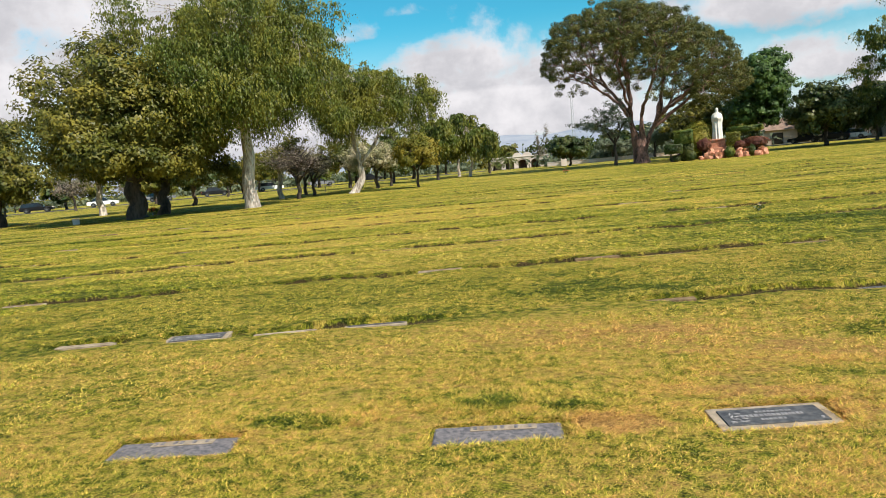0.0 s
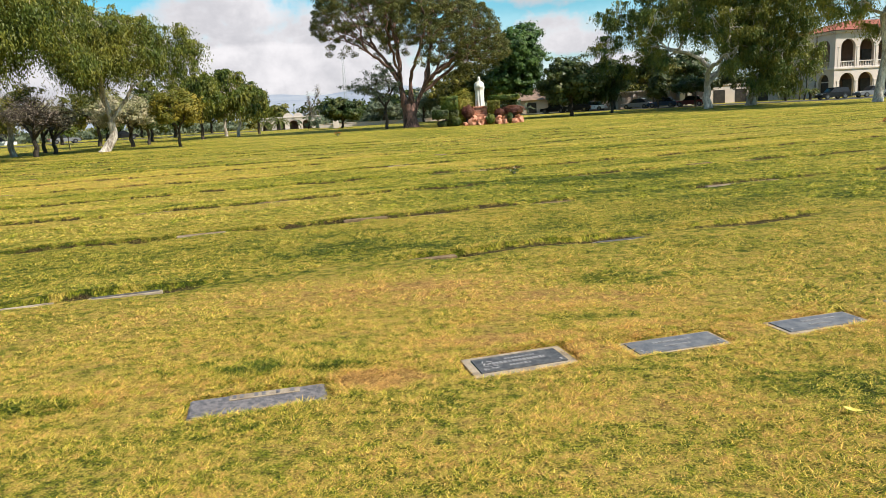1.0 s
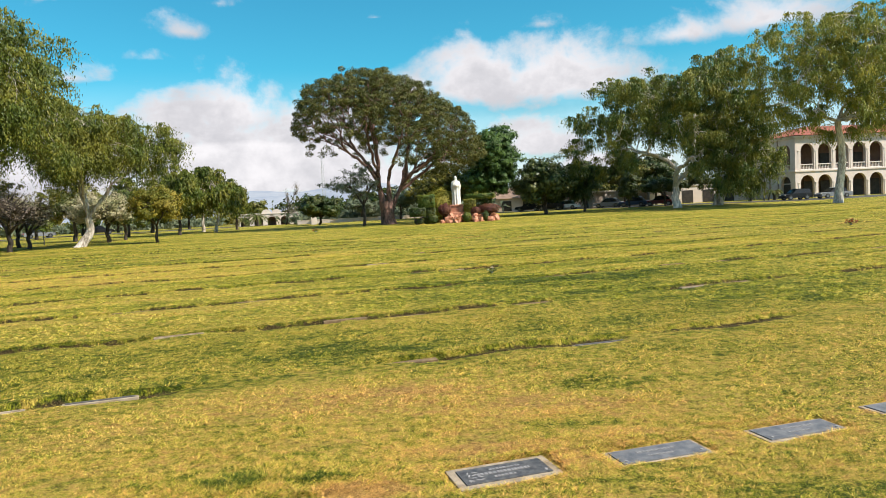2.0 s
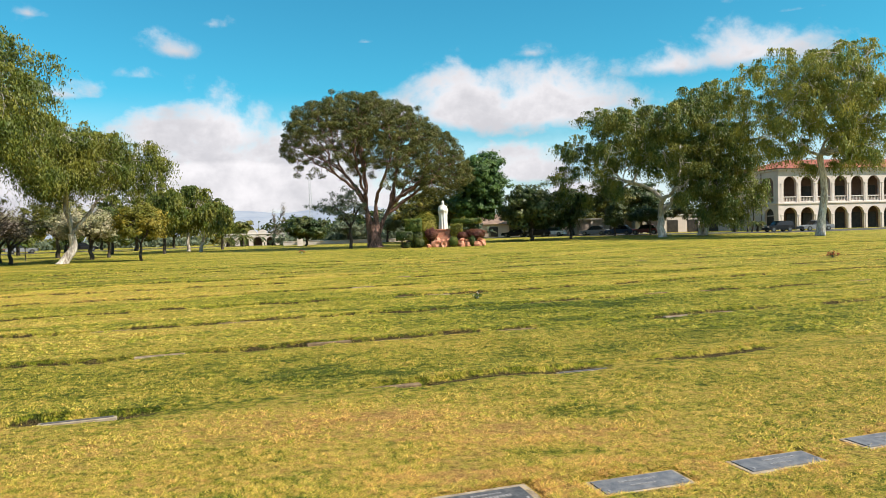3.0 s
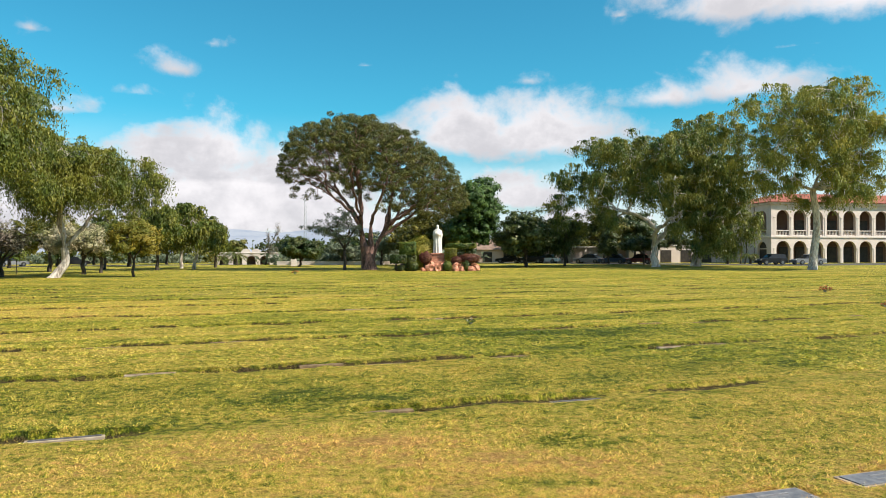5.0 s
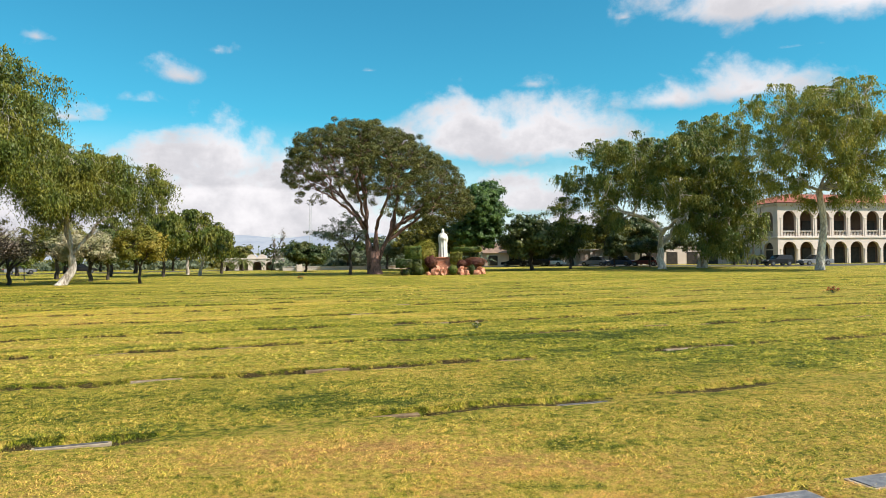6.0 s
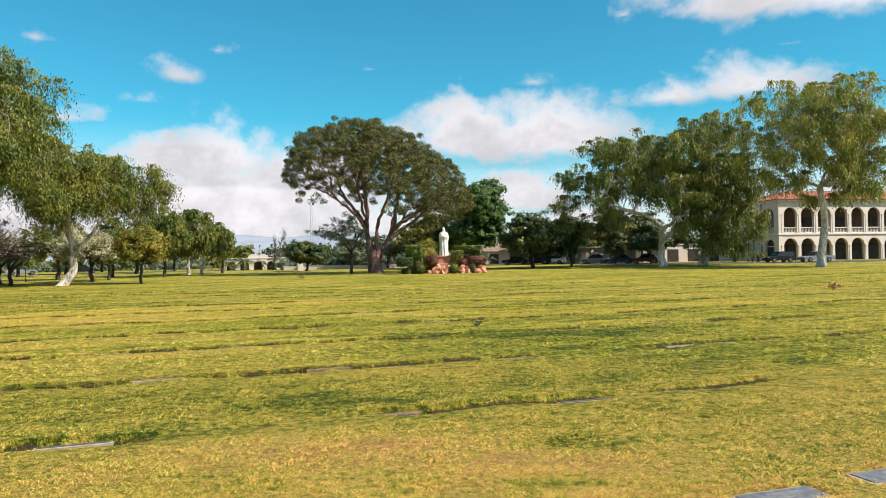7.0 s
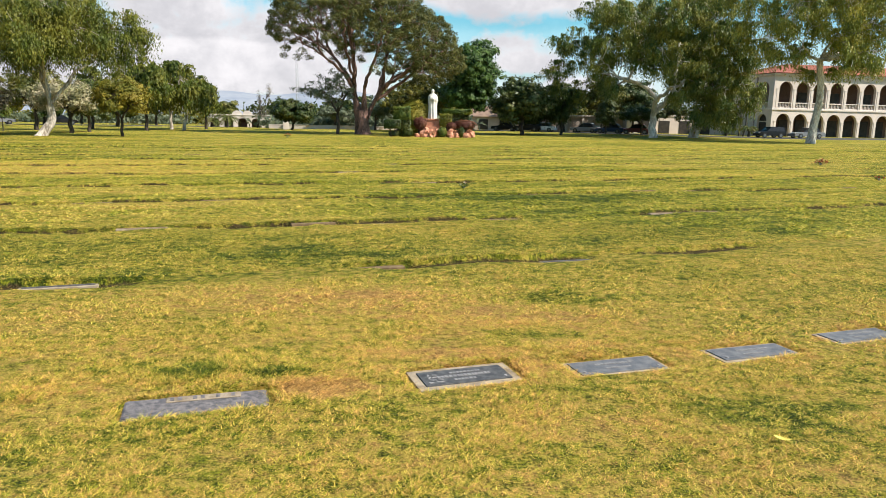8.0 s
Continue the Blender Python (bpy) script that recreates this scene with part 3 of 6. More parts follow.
def tree(name, label, xy, lobes, fork, trunk, kind, leaf_mat, bark_mat, count, leaf, seed, stems=1, lean=0.0, depth=0.6, twigs=14, clump=0.45, fill=True, limb=1.0, mains=4):
    """A tree: a flaring trunk, limbs that reach into the lobes of its crown, and leaves in clumps with gaps between them.
    lobes: sideways, up, half width, half height in metres. fork: sideways and up of the trunk's fork."""
    rng = np.random.default_rng(seed)
    home = thing(name, facing(*xy), label, "tree")
    wide = max(abs(l[0]) + l[2] for l in lobes)
    full = []
    for dx, dz, rx, rz in lobes:
        y = rng.uniform(-0.35, 0.35) * depth * wide * math.sqrt(max(0.1, 1 - (dx / (wide + 0.1)) ** 2))
        full.append((dx, y, dz, rx, max(rx, rz) * 0.95, rz))
        if fill and abs(dx) < 0.65 * wide:
            for sign in (-1, 1):
                full.append((dx * 0.7 + rng.uniform(-1, 1) * 0.1 * wide, sign * depth * wide * rng.uniform(0.6, 0.85), dz * rng.uniform(0.84, 0.95), rx * 0.85, rx * 0.8, rz * 0.85))
    verts, faces = [], []
    top = np.array([fork[0], 0.0, fork[1]])
    starts = []
    for k in range(stems):
        off = np.array([(k - (stems - 1) / 2) * trunk * 1.1, rng.uniform(-0.3, 0.3) * trunk, 0.0]) if stems > 1 else np.zeros(3)
        foot = off + (0, 0, -0.25)
        head = top + off * (2.2 if stems > 1 else 1.0)
        bow = (foot + head) / 2 + np.array([lean, rng.uniform(-0.1, 0.1), 0.0]) + rng.normal(0, 0.04 * fork[1], 3) * (1, 1, 0)
        path = bezier(foot, bow, head, 14)
        path[3:-1] += rng.normal(0, 0.03 * trunk, (10, 3))
        path[:, 0] += 0.28 * trunk * np.sin(np.linspace(0, 1, 14) * 8.0 + seed) * np.sin(np.linspace(0, math.pi, 14))
        r = trunk / math.sqrt(stems) * (0.72 if trunk < 0.56 and kind in ("broad", "bare") else 1.0)
        width = r * (0.72 + 0.28 * (1 - np.linspace(0, 1, 14))) + r * 0.32 * np.exp(-np.linspace(0, 1, 14) * 11)
        tube(path, width, 12, verts, faces)
        starts.append(head)
    limb_ends = [None] * len(full)
    grown = [(h, trunk * 0.62 / math.sqrt(stems)) for h in starts]
    for order, which in enumerate(sorted(range(len(full)), key=lambda k: math.hypot(full[k][0] - fork[0], full[k][1], full[k][2] - fork[1]))):
        dx, dy, dz, rx, ry, rz = full[which]
        goal = np.array([dx, dy, dz + (0.5 * rz if kind == "willow" else 0.0)])
        below = [(np.linalg.norm(goal - p) + max(0.0, p[2] + 0.4 - goal[2]) * 3 + rng.uniform(0, 0.6), p, r) for p, r in (grown if order >= mains else grown[:stems])]
        reach, s, r = min(below, key=lambda item: item[0])
        reach = np.linalg.norm(goal - s)
        bend = (s + goal) / 2 + np.array([0, 0, 0.10 * reach]) + rng.normal(0, 0.08 * reach, 3)
        path = bezier(s, bend, goal, 9)
        path[2:-1] += rng.normal(0, 0.02 * reach, (6, 3))
        thick = max(0.05, min(r * 0.8, 0.05 + 0.055 * reach) * limb)
        width = np.linspace(thick, thick * 0.35, 9)
        tube(path, width, 7, verts, faces)
        grown += [(path[k], width[k]) for k in (3, 4, 5, 6)]
        limb_ends[which] = (path, thick)
    weights = np.array([(l[3] * l[4] * l[5]) ** 0.67 for l in full])
    weights /= weights.sum()
    centres, ways, outs = [], [], []
    tress = 20 if count > 70000 else 14
    per = {"willow": 1, "bare": 8}.get(kind, 46)
    for (dx, dy, dz, rx, ry, rz), share, (path, thick) in zip(full, weights, limb_ends):
        size = np.array([rx, ry, rz])
        mine = int(count * share)
        clumps = max(4, mine // per) if kind != "willow" else max(6, mine // (9 * tress))
        spread_out = unit(rng.normal(size=(clumps, 3))) * (rng.uniform(0, 1, (clumps, 1)) ** 0.42)
        tufts = max(4, min(clumps, int(4 + 1.6 * rx * rz)))
        knots = unit(rng.normal(size=(tufts, 3))) * rng.uniform(0.3, 1.0, (tufts, 1)) ** 0.5 * 0.85
        own = knots[rng.integers(0, tufts, clumps)] + rng.normal(0, 0.13 if kind == "willow" else 0.18, (clumps, 3)) * (1.2, 1.2, 0.8)
        spread_out = np.where(rng.uniform(size=(clumps, 1)) < (0.85 if kind == "willow" else 0.6), own, spread_out)
        middle = np.array([dx, dy, dz]) + spread_out * size
        for c in middle[rng.permutation(clumps)[:twigs]]:
            s = path[int(rng.integers(4, 9))]
            tube(bezier(s, (s + c) / 2 + rng.normal(0, 0.12, 3) * np.linalg.norm(c - s), c, 4), np.linspace(thick * 0.24 + 0.008, 0.008, 4), 4, verts, faces)
        if kind == "willow":
            steps, strands = 9, tress
            t = np.linspace(0, 1, steps)
            hang = rng.uniform(0.5, 1.0, (clumps, 1, 1)) * rng.uniform(0.5, 1.1, (clumps, strands, 1)) * 2.2 * leaf[2]
            p = np.repeat(np.repeat(middle[:, None, None], strands, 1), steps, 2)
            spray = rng.normal(0, 0.38, (clumps, strands, 1, 2)) * (0.5 + 0.5 * leaf[2])
            p[..., :2] += spray * np.sqrt(t)[None, None, :, None] * 1.5
            p[..., 2] += 0.25 * np.sin(t * 3.0) - hang * t ** 1.3
            p += rng.normal(0, 0.07, p.shape)
            centres.append(p.reshape(-1, 3))
            clumps *= strands
            way = rng.normal(0, 0.45, (clumps * steps, 3)) - np.array([0, 0, 1.0])
            ways.append(unit(way))
            puff = np.concatenate([spray[:, :, 0], np.full((*spray.shape[:2], 1), 0.25)], -1) / 0.35
            out = unit(spread_out)[:, None] * 0.5 + unit(puff) * 0.9 + np.array([0, 0, 0.35])
            outs.append(np.repeat(out[:, :, None], steps, 2).reshape(-1, 3))
        else:
            ball = rng.normal(0, 0.46, (clumps, per, 3)) * np.array([1.15, 1.15, 0.7])
            centres.append((middle[:, None] + ball * clump).reshape(-1, 3))
            out = unit(ball) * 0.8 + unit(spread_out)[:, None] * 0.6 + np.array([0, 0, 0.4])
            outs.append(out.reshape(-1, 3))
            ways.append(unit(np.cross(out.reshape(-1, 3), rng.normal(size=(clumps * per, 3)))))
    part("trunk", fast_mesh("trunk", np.concatenate(verts), np.concatenate(faces)), bark_mat, home, smooth=True)
    if leaf_mat:
        c, d = np.concatenate(centres), np.concatenate(ways)
        part("crown", fast_mesh("crown", *leaves(c, d, rng, leaf[0], leaf[1], unit(np.concatenate(outs)))), leaf_mat, home)
    return home


def pine(name, label, xy, seed):
    """A broad domed pine: a trunk that forks low, limbs that divide again and again, a round tuft of needles at each tip."""
    rng = np.random.default_rng(seed)
    home = thing(name, facing(*xy), label, "tree")
    # room for the crown: height of its top and its underside by sideways place
    tops = ([-10.5, -9.7, -8.2, -6, -3.2, 0, 3.4, 5.4, 7.7, 9.7, 11, 11.7], [10.8, 14.6, 16.5, 16.8, 18.0, 17.7, 16.5, 15.5, 13.8, 12.6, 10.2, 8.0])
    feet = ([-10.5, -9.6, -7.6, -5.6, -4, -1, 2, 3, 7, 10, 11.7], [10.4, 8.4, 8.2, 9.6, 8.4, 8.9, 8.2, 6.6, 5.9, 6.0, 7.6])
    count = 9000
    x, y = rng.uniform(-11, 11.7, count), rng.uniform(-9, 9, count)
    slim = np.sqrt(np.clip(1 - (y / 9.4) ** 2, 0.02, 1))
    far = x / slim
    w = np.where(rng.uniform(size=count) < 0.6, rng.uniform(0.86, 1.0, count), rng.uniform(0.0, 0.86, count))
    high, low = np.interp(far, *tops), np.interp(far, *feet)
    high = high + 0.55 * wobble(x, y, 3.2, seed) + 0.35 * wobble(x, y, 1.3, seed + 1) - 0.15
    middle = 8.2
    z = (low + (high - low) * w - middle) * np.where(w > 0.5, slim ** 0.7, 1.0) + middle
    open_inside = (w < 0.46) & (np.abs(x + 0.4) < 5.8) & (rng.uniform(size=count) < 0.72)
    thin_left = (w < 0.62) & (x < -3) & (rng.uniform(size=count) < 0.84)
    near_edge = (np.abs(far - 0.6) < 11.0) & ~open_inside & ~thin_left
    spots = np.stack([x, y, z], -1)[near_edge]
    tips = []
    for p in spots:
        if len(tips) < 4 or np.min(np.linalg.norm(np.array(tips) - p, axis=1)) > 0.98 * rng.uniform(0.72, 1.2):
            tips.append(p)
        if len(tips) >= 1500:
            break
    tips = np.array(tips)
    verts, faces = [], []

    def groups(points, k):
        seeds = points[rng.permutation(len(points))[:k]]
        for _ in range(6):
            which = np.argmin(np.linalg.norm(points[:, None] - seeds[None], axis=2), axis=1)
            seeds = np.array([points[which == j].mean(0) if (which == j).any() else seeds[j] for j in range(len(seeds))])
        return [points[which == j] for j in range(len(seeds)) if (which == j).any()]

    def limb(start, points, way, thick):
        if len(points) <= 2:
            for p in points:
                reach = np.linalg.norm(p - start)
                tube(bezier(start, start + way * reach * 0.35, p, 4), np.linspace(min(thick, 0.035), 0.014, 4), 4, verts, faces)
            return
        goal = start + (points.mean(0) - start) * rng.uniform(0.38, 0.52)
        reach = np.linalg.norm(goal - start)
        end = max(0.03, 0.0165 * len(points) ** 0.5)
        path = bezier(start, start + way * reach * 0.45 + rng.normal(0, 0.07 * reach, 3), goal, 7)
        path[2:-1] += rng.normal(0, 0.018 * reach, (4, 3))
        tube(path, np.linspace(min(thick, end * 1.35), end, 7), 8 if end > 0.1 else 5, verts, faces)
        ahead_ = unit(path[-1] - path[-3])
        for own in groups(points, 2 if len(points) < 14 or rng.uniform() < 0.6 else 3):
            limb(goal, own, unit(ahead_ + 0.5 * unit(own.mean(0) - goal)), end)

    trunk = bezier(np.array([0.1, 0, -0.3]), np.array([-0.1, 0, 1.3]), np.array([-0.1, 0, 2.7]), 12)
    girth = np.linspace(0.86, 0.72, 12) + 0.32 * np.exp(-np.linspace(0, 1, 12) * 9)
    tube(trunk, girth, 16, verts, faces)
    leaders = []
    for foot_, knee, head, thick in (((-0.42, 0.0, 2.1), (-0.75, 0.1, 4.0), (-1.15, 0.2, 6.3), 0.50), ((0.32, -0.1, 2.1), (0.15, -0.2, 4.0), (0.35, -0.3, 6.0), 0.44), ((0.45, 0.2, 1.6), (1.1, 0.4, 3.3), (2.1, 0.8, 5.2), 0.34)):
        stem = bezier(np.array(foot_), np.array(knee), np.array(head), 12)
        tube(stem, np.linspace(thick, 0.09, 12), 12, verts, faces)
        leaders.append(stem)
    for own in groups(tips, 11):
        middle_ = own.mean(0)
        stem = min(leaders, key=lambda st: abs(st[-1][0] * 2.2 - middle_[0]) + 0.5 * abs(st[-1][1] - middle_[1]))
        start = stem[int(rng.integers(5, 11))]
        limb(start, own, unit(unit(middle_ - start) + (0, 0, 0.12)), 0.24)
    part("trunk", fast_mesh("trunk", np.concatenate(verts), np.concatenate(faces)), PINE_BARK, home, smooth=True)
    each = 150
    ball = unit(rng.normal(size=(len(tips), each, 3)) + np.array([0, 0, 0.25]))
    size = rng.uniform(0.42, 0.70, (len(tips), 1, 1))
    c = tips[:, None] + ball * size * rng.uniform(0.55, 1.0, (len(tips), each, 1)) * (1.1, 1.1, 0.75)
    ways = unit(unit(np.cross(ball, rng.normal(size=ball.shape))) + ball * 0.45)
    out = ball + np.array([0, 0, 0.15])
    part("crown", fast_mesh("crown", *leaves(c.reshape(-1, 3), ways.reshape(-1, 3), rng, 0.24, 0.075, unit(out.reshape(-1, 3)))), NEEDLES, home)
    return home


pine("pine_tree", "broad domed old pine with reddish trunk and limbs", (-8.1, 82.9), 11)
tree("willow_tree", "tall weeping tree with a pale trunk and hanging yellow-green strands", (-28.8, 39.0),
     [(0.5, 13.0, 4.5, 3.0), (-3.8, 11.4, 3.7, 3.0), (4.6, 11.2, 3.0, 2.6), (-3.3, 7.6, 3.2, 2.4), (2.0, 8.2, 3.3, 2.8), (5.2, 7.6, 1.5, 2.2), (-0.6, 9.9, 4.5, 3.0), (-5.6, 6.2, 1.5, 1.8)],
     (0.1, 5.0), 0.46, "willow", WILLOW, PALE_BARK, 185000, (0.20, 0.088, 1.0), 21, depth=0.6)
tree("willow_tree", "weeping tree with a leaning whitish trunk and drooping branches", (-29.5, 54.2),
     [(-1.6, 8.1, 2.6, 2.6), (1.0, 8.1, 2.8, 2.2), (3.4, 8.4, 2.3, 2.0), (5.8, 8.1, 2.0, 1.6), (7.0, 7.6, 1.0, 1.3), (5.2, 6.2, 1.4, 1.6), (1.0, 9.9, 1.9, 1.4), (4.0, 9.8, 1.4, 1.0), (6.3, 9.1, 0.9, 0.8), (-1.3, 9.6, 2.4, 2.1)],
     (0.85, 2.3), 0.36, "willow", WILLOW, PALE_BARK, 105000, (0.21, 0.085, 0.9), 22, lean=0.5, depth=0.5, limb=0.8)
tree("oak_tree", "broad spreading tree with olive and yellowing leaves and a dark trunk", (-34.2, 34.5),
     [(-0.5, 9.7, 2.9, 1.9), (-3.3, 7.1, 2.7, 2.5), (0.7, 6.9, 3.9, 3.1), (-3.6, 5.1, 2.3, 1.9), (3.3, 3.8, 1.9, 1.4), (0.6, 3.9, 3.3, 1.2), (-1.9, 4.2, 2.3, 1.3)],
     (0.0, 2.3), 0.62, "broad", OAK, DARK_BARK, 85000, (0.22, 0.14), 23, depth=0.8, clump=0.62)
tree("oak_tree", "dark-trunked spreading tree in the shade of its neighbours", (-35.9, 38.5), [(1.4, 3.6, 2.5, 1.5), (2.6, 5.4, 2.5, 2.3), (4.4, 3.3, 1.7, 1.4), (-1.0, 5.0, 2.2, 1.8)],
     (0.4, 1.9), 0.55, "broad", OAK, DARK_BARK, 14000, (0.28, 0.16), 24, depth=0.8, clump=0.55)
tree("oak_tree", "spreading tree with yellowing olive leaves near the drive", (-49.2, 36.4), [(1.3, 5.0, 2.6, 2.8), (-1.3, 6.4, 3.8, 3.6), (1.8, 3.3, 2.1, 1.5), (-1.0, 3.5, 2.8, 1.8)],
     (0.0, 2.0), 0.5, "broad", OAK, DARK_BARK, 22000, (0.3, 0.18), 25, depth=0.8, clump=0.6)
tree("gum_tree", "pale-trunked tree half hidden behind the spreading trees", (-48.5, 45.1), [(1.1, 6.3, 3.7, 3.2), (-1.0, 4.2, 2.4, 1.4), (2.0, 8.0, 2.4, 1.8)], (0.0, 3.0), 0.42, "broad", OAK, PALE_BARK, 13000,
     (0.3, 0.18), 26, clump=0.6)
tree("gum_tree", "slender tree with a pinkish trunk and thin crown", (-36.5, 53.9), [(0.7, 4.6, 2.1, 1.6), (-0.6, 3.9, 1.9, 1.2)], (0.0, 2.4), 0.34, "broad", OAK, PALE_BARK, 5000, (0.24, 0.13), 27)
tree("bare_tree", "leafless spreading tree with grey-brown twigs", (-32.4, 50.3), [(0.1, 3.6, 2.5, 1.4), (-1.5, 3.2, 1.4, 1.0), (2.2, 3.1, 1.4, 1.1)], (0.0, 1.3), 0.28, "bare", TWIGGY, DARK_BARK, 2400, (0.16, 0.07), 28, twigs=46)
tree("oak_tree", "small round dark green tree on the far lawn", (-46.2, 53.7), [(0.0, 3.0, 2.2, 1.2), (2.1, 3.1, 1.6, 1.2), (-1.5, 3.8, 1.6, 1.2)], (0.0, 1.3), 0.3, "broad", GLOSSY, DARK_BARK, 6500, (0.3, 0.18), 29)
tree("oak_tree", "small olive-green tree on the far lawn", (-48.6, 64.5), [(0.7, 3.4, 3.0, 1.6), (-1.8, 3.2, 1.8, 1.3)], (0.0, 1.4), 0.3, "broad", OAK, DARK_BARK, 6000, (0.3, 0.18), 30)
tree("blossom_tree", "low tree covered in cream-white blossom", (-32.2, 64.4), [(-0.5, 3.6, 2.5, 1.4), (1.2, 3.1, 1.4, 1.2), (-2.3, 3.1, 1.6, 1.2)], (0.0, 1.4), 0.28, "broad", BLOSSOM, DARK_BARK, 9000, (0.2, 0.15), 31)
tree("blossom_tree", "pale blossoming tree beyond the weeping trees", (-38.5, 61.0), [(0.0, 3.2, 1.9, 1.2), (1.4, 2.9, 1.2, 1.0)], (0.0, 1.3), 0.25, "broad", BLOSSOM, DARK_BARK, 5000, (0.2, 0.15), 32)
tree("young_tree", "small yellow-green tree with a thin dark trunk", (-24.2, 56.4), [(-0.1, 3.6, 1.8, 1.2), (-1.0, 2.9, 1.1, 0.8), (1.0, 3.3, 1.1, 1.2)], (0.0, 1.4), 0.17, "broad", AUTUMN, DARK_BARK, 8500, (0.2, 0.12), 33)
tree("oak_tree", "dark green upright tree behind the weeping tree", (-33.4, 70.4), [(0.2, 3.4, 1.7, 2.0), (-0.6, 2.6, 1.1, 1.0)], (0.0, 1.2), 0.24, "broad", GLOSSY, DARK_BARK, 6500, (0.25, 0.15), 34)
tree("oak_tree", "olive round-topped tree on the far lawn", (-40.8, 74.6), [(0.0, 5.0, 3.0, 1.4), (-2.1, 3.8, 2.0, 1.2), (1.8, 4.0, 1.8, 1.2)], (0.0, 2.0), 0.32, "broad", OAK, DARK_BARK, 9000, (0.3, 0.18), 35)
tree("bare_tree", "grey leafless tree with fine twigs", (-34.6, 56.2), [(-0.2, 3.1, 2.5, 1.1), (1.4, 2.6, 1.1, 0.7), (-2.2, 2.8, 1.3, 0.9)], (0.0, 1.1), 0.24, "bare", TWIGGY, DARK_BARK, 1800, (0.15, 0.06), 36, twigs=40)
tree("young_tree", "staked sapling with a small round head", (-39.9, 67.2), [(0.0, 1.9, 0.8, 0.7)], (0.0, 1.1), 0.07, "broad", HEDGE, DARK_BARK, 1200, (0.18, 0.1), 37)
tree("willow_tree", "weeping tree with a pale trunk in the far row", (-34.0, 93.9), [(-0.8, 7.0, 3.1, 2.4), (0.9, 5.3, 3.1, 2.2), (-2.4, 5.2, 2.3, 2.3)], (0.0, 2.2), 0.24, "willow", WILLOW, PALE_BARK, 16000, (0.4, 0.15, 0.8), 38)
tree("willow_tree", "weeping tree with a crooked pale trunk in the far row", (-30.2, 87.4), [(-0.3, 6.4, 2.8, 2.0), (0.7, 4.5, 2.5, 1.7), (-2.2, 5.0, 2.0, 1.8)], (0.5, 2.0), 0.22, "willow", WILLOW, PALE_BARK, 14000, (0.4, 0.15, 0.7), 39)
tree("willow_tree", "smaller weeping tree at the end of the row", (-31.2, 99.5), [(-0.6, 5.8, 2.4, 1.9), (0.2, 4.0, 1.7, 1.4)], (0.0, 1.8), 0.2, "willow", WILLOW, DARK_BARK, 10000, (0.4, 0.15, 0.6), 40)
tree("willow_tree", "weeping tree with a dark trunk in the far row", (-40.5, 86.0), [(0.0, 5.6, 2.8, 2.2), (2.0, 4.5, 2.2, 1.7)], (0.0, 2.0), 0.2, "willow", WILLOW, DARK_BARK, 11000, (0.4, 0.15, 0.7), 41)
tree("willow_tree", "full weeping tree in the far row", (-32.5, 82.0), [(-0.6, 7.0, 2.9, 2.2), (1.6, 5.6, 2.4, 2.0), (-2.4, 5.4, 2.2, 2.0)], (0.0, 2.1), 0.2, "willow", WILLOW, DARK_BARK, 14000, (0.38, 0.15, 0.8), 141)
tree("olive_tree", "open grey-green tree with dark crooked limbs beside the pine", (-10.7, 81.6),
     [(-2.0, 4.9, 2.2, 0.9), (-3.9, 5.0, 1.2, 0.6), (0.3, 6.4, 1.3, 1.0), (1.3, 4.8, 1.2, 1.0), (-1.0, 4.0, 1.5, 0.6), (-1.3, 6.4, 1.1, 0.6)],
     (0.0, 2.4), 0.27, "broad", OLIVE, DARK_BARK, 5200, (0.22, 0.1), 42, depth=0.7, twigs=22)
tree("round_tree", "tall rounded bright green tree behind the statue garden", (4.3, 97.1), [(1.4, 10.2, 2.9, 2.5), (1.6, 7.4, 3.1, 2.7), (-0.7, 5.8, 2.9, 2.6), (0.4, 8.8, 3.0, 3.0), (1.8, 5.2, 2.8, 2.0)],
     (0.1, 3.2), 0.42, "broad", BRIGHT, DARK_BARK, 38000, (0.38, 0.24), 43, depth=0.8, clump=0.6)
tree("round_tree", "low dense dark green tree with a round head", (11.5, 91.9), [(0.1, 5.5, 3.2, 2.0), (-1.8, 3.9, 2.7, 1.8), (2.1, 4.0, 2.5, 1.9), (0.0, 3.2, 3.2, 1.4)],
     (0.0, 1.6), 0.36, "broad", GLOSSY, DARK_BARK, 24000, (0.34, 0.22), 44, depth=0.9, clump=0.55)
tree("gum_tree", "large gum tree with a forked pale trunk and open leafy crown", (27.6, 89.0),
     [(-7.9, 15.6, 2.9, 1.8), (-11.2, 12.3, 2.9, 2.2), (-4.8, 14.2, 3.5, 2.8), (-0.6, 15.0, 3.7, 2.4), (3.1, 15.4, 3.2, 2.4), (-12.0, 8.0, 2.1, 2.4), (-6.6, 11.4, 3.3, 2.0), (-1.6, 11.4, 3.0, 2.0), (2.4, 10.0, 2.4, 2.6), (-9.1, 9.9, 2.2, 1.8), (-12.2, 5.2, 1.4, 1.4), (3.2, 6.2, 1.6, 1.6), (-9.6, 6.0, 1.5, 1.3), (-6.5, 7.2, 1.6, 1.2)],
     (-0.2, 2.7), 0.52, "willow", GUM, GUM_BARK, 95000, (0.29, 0.125, 0.75), 45, depth=0.5, limb=1.3, mains=3)
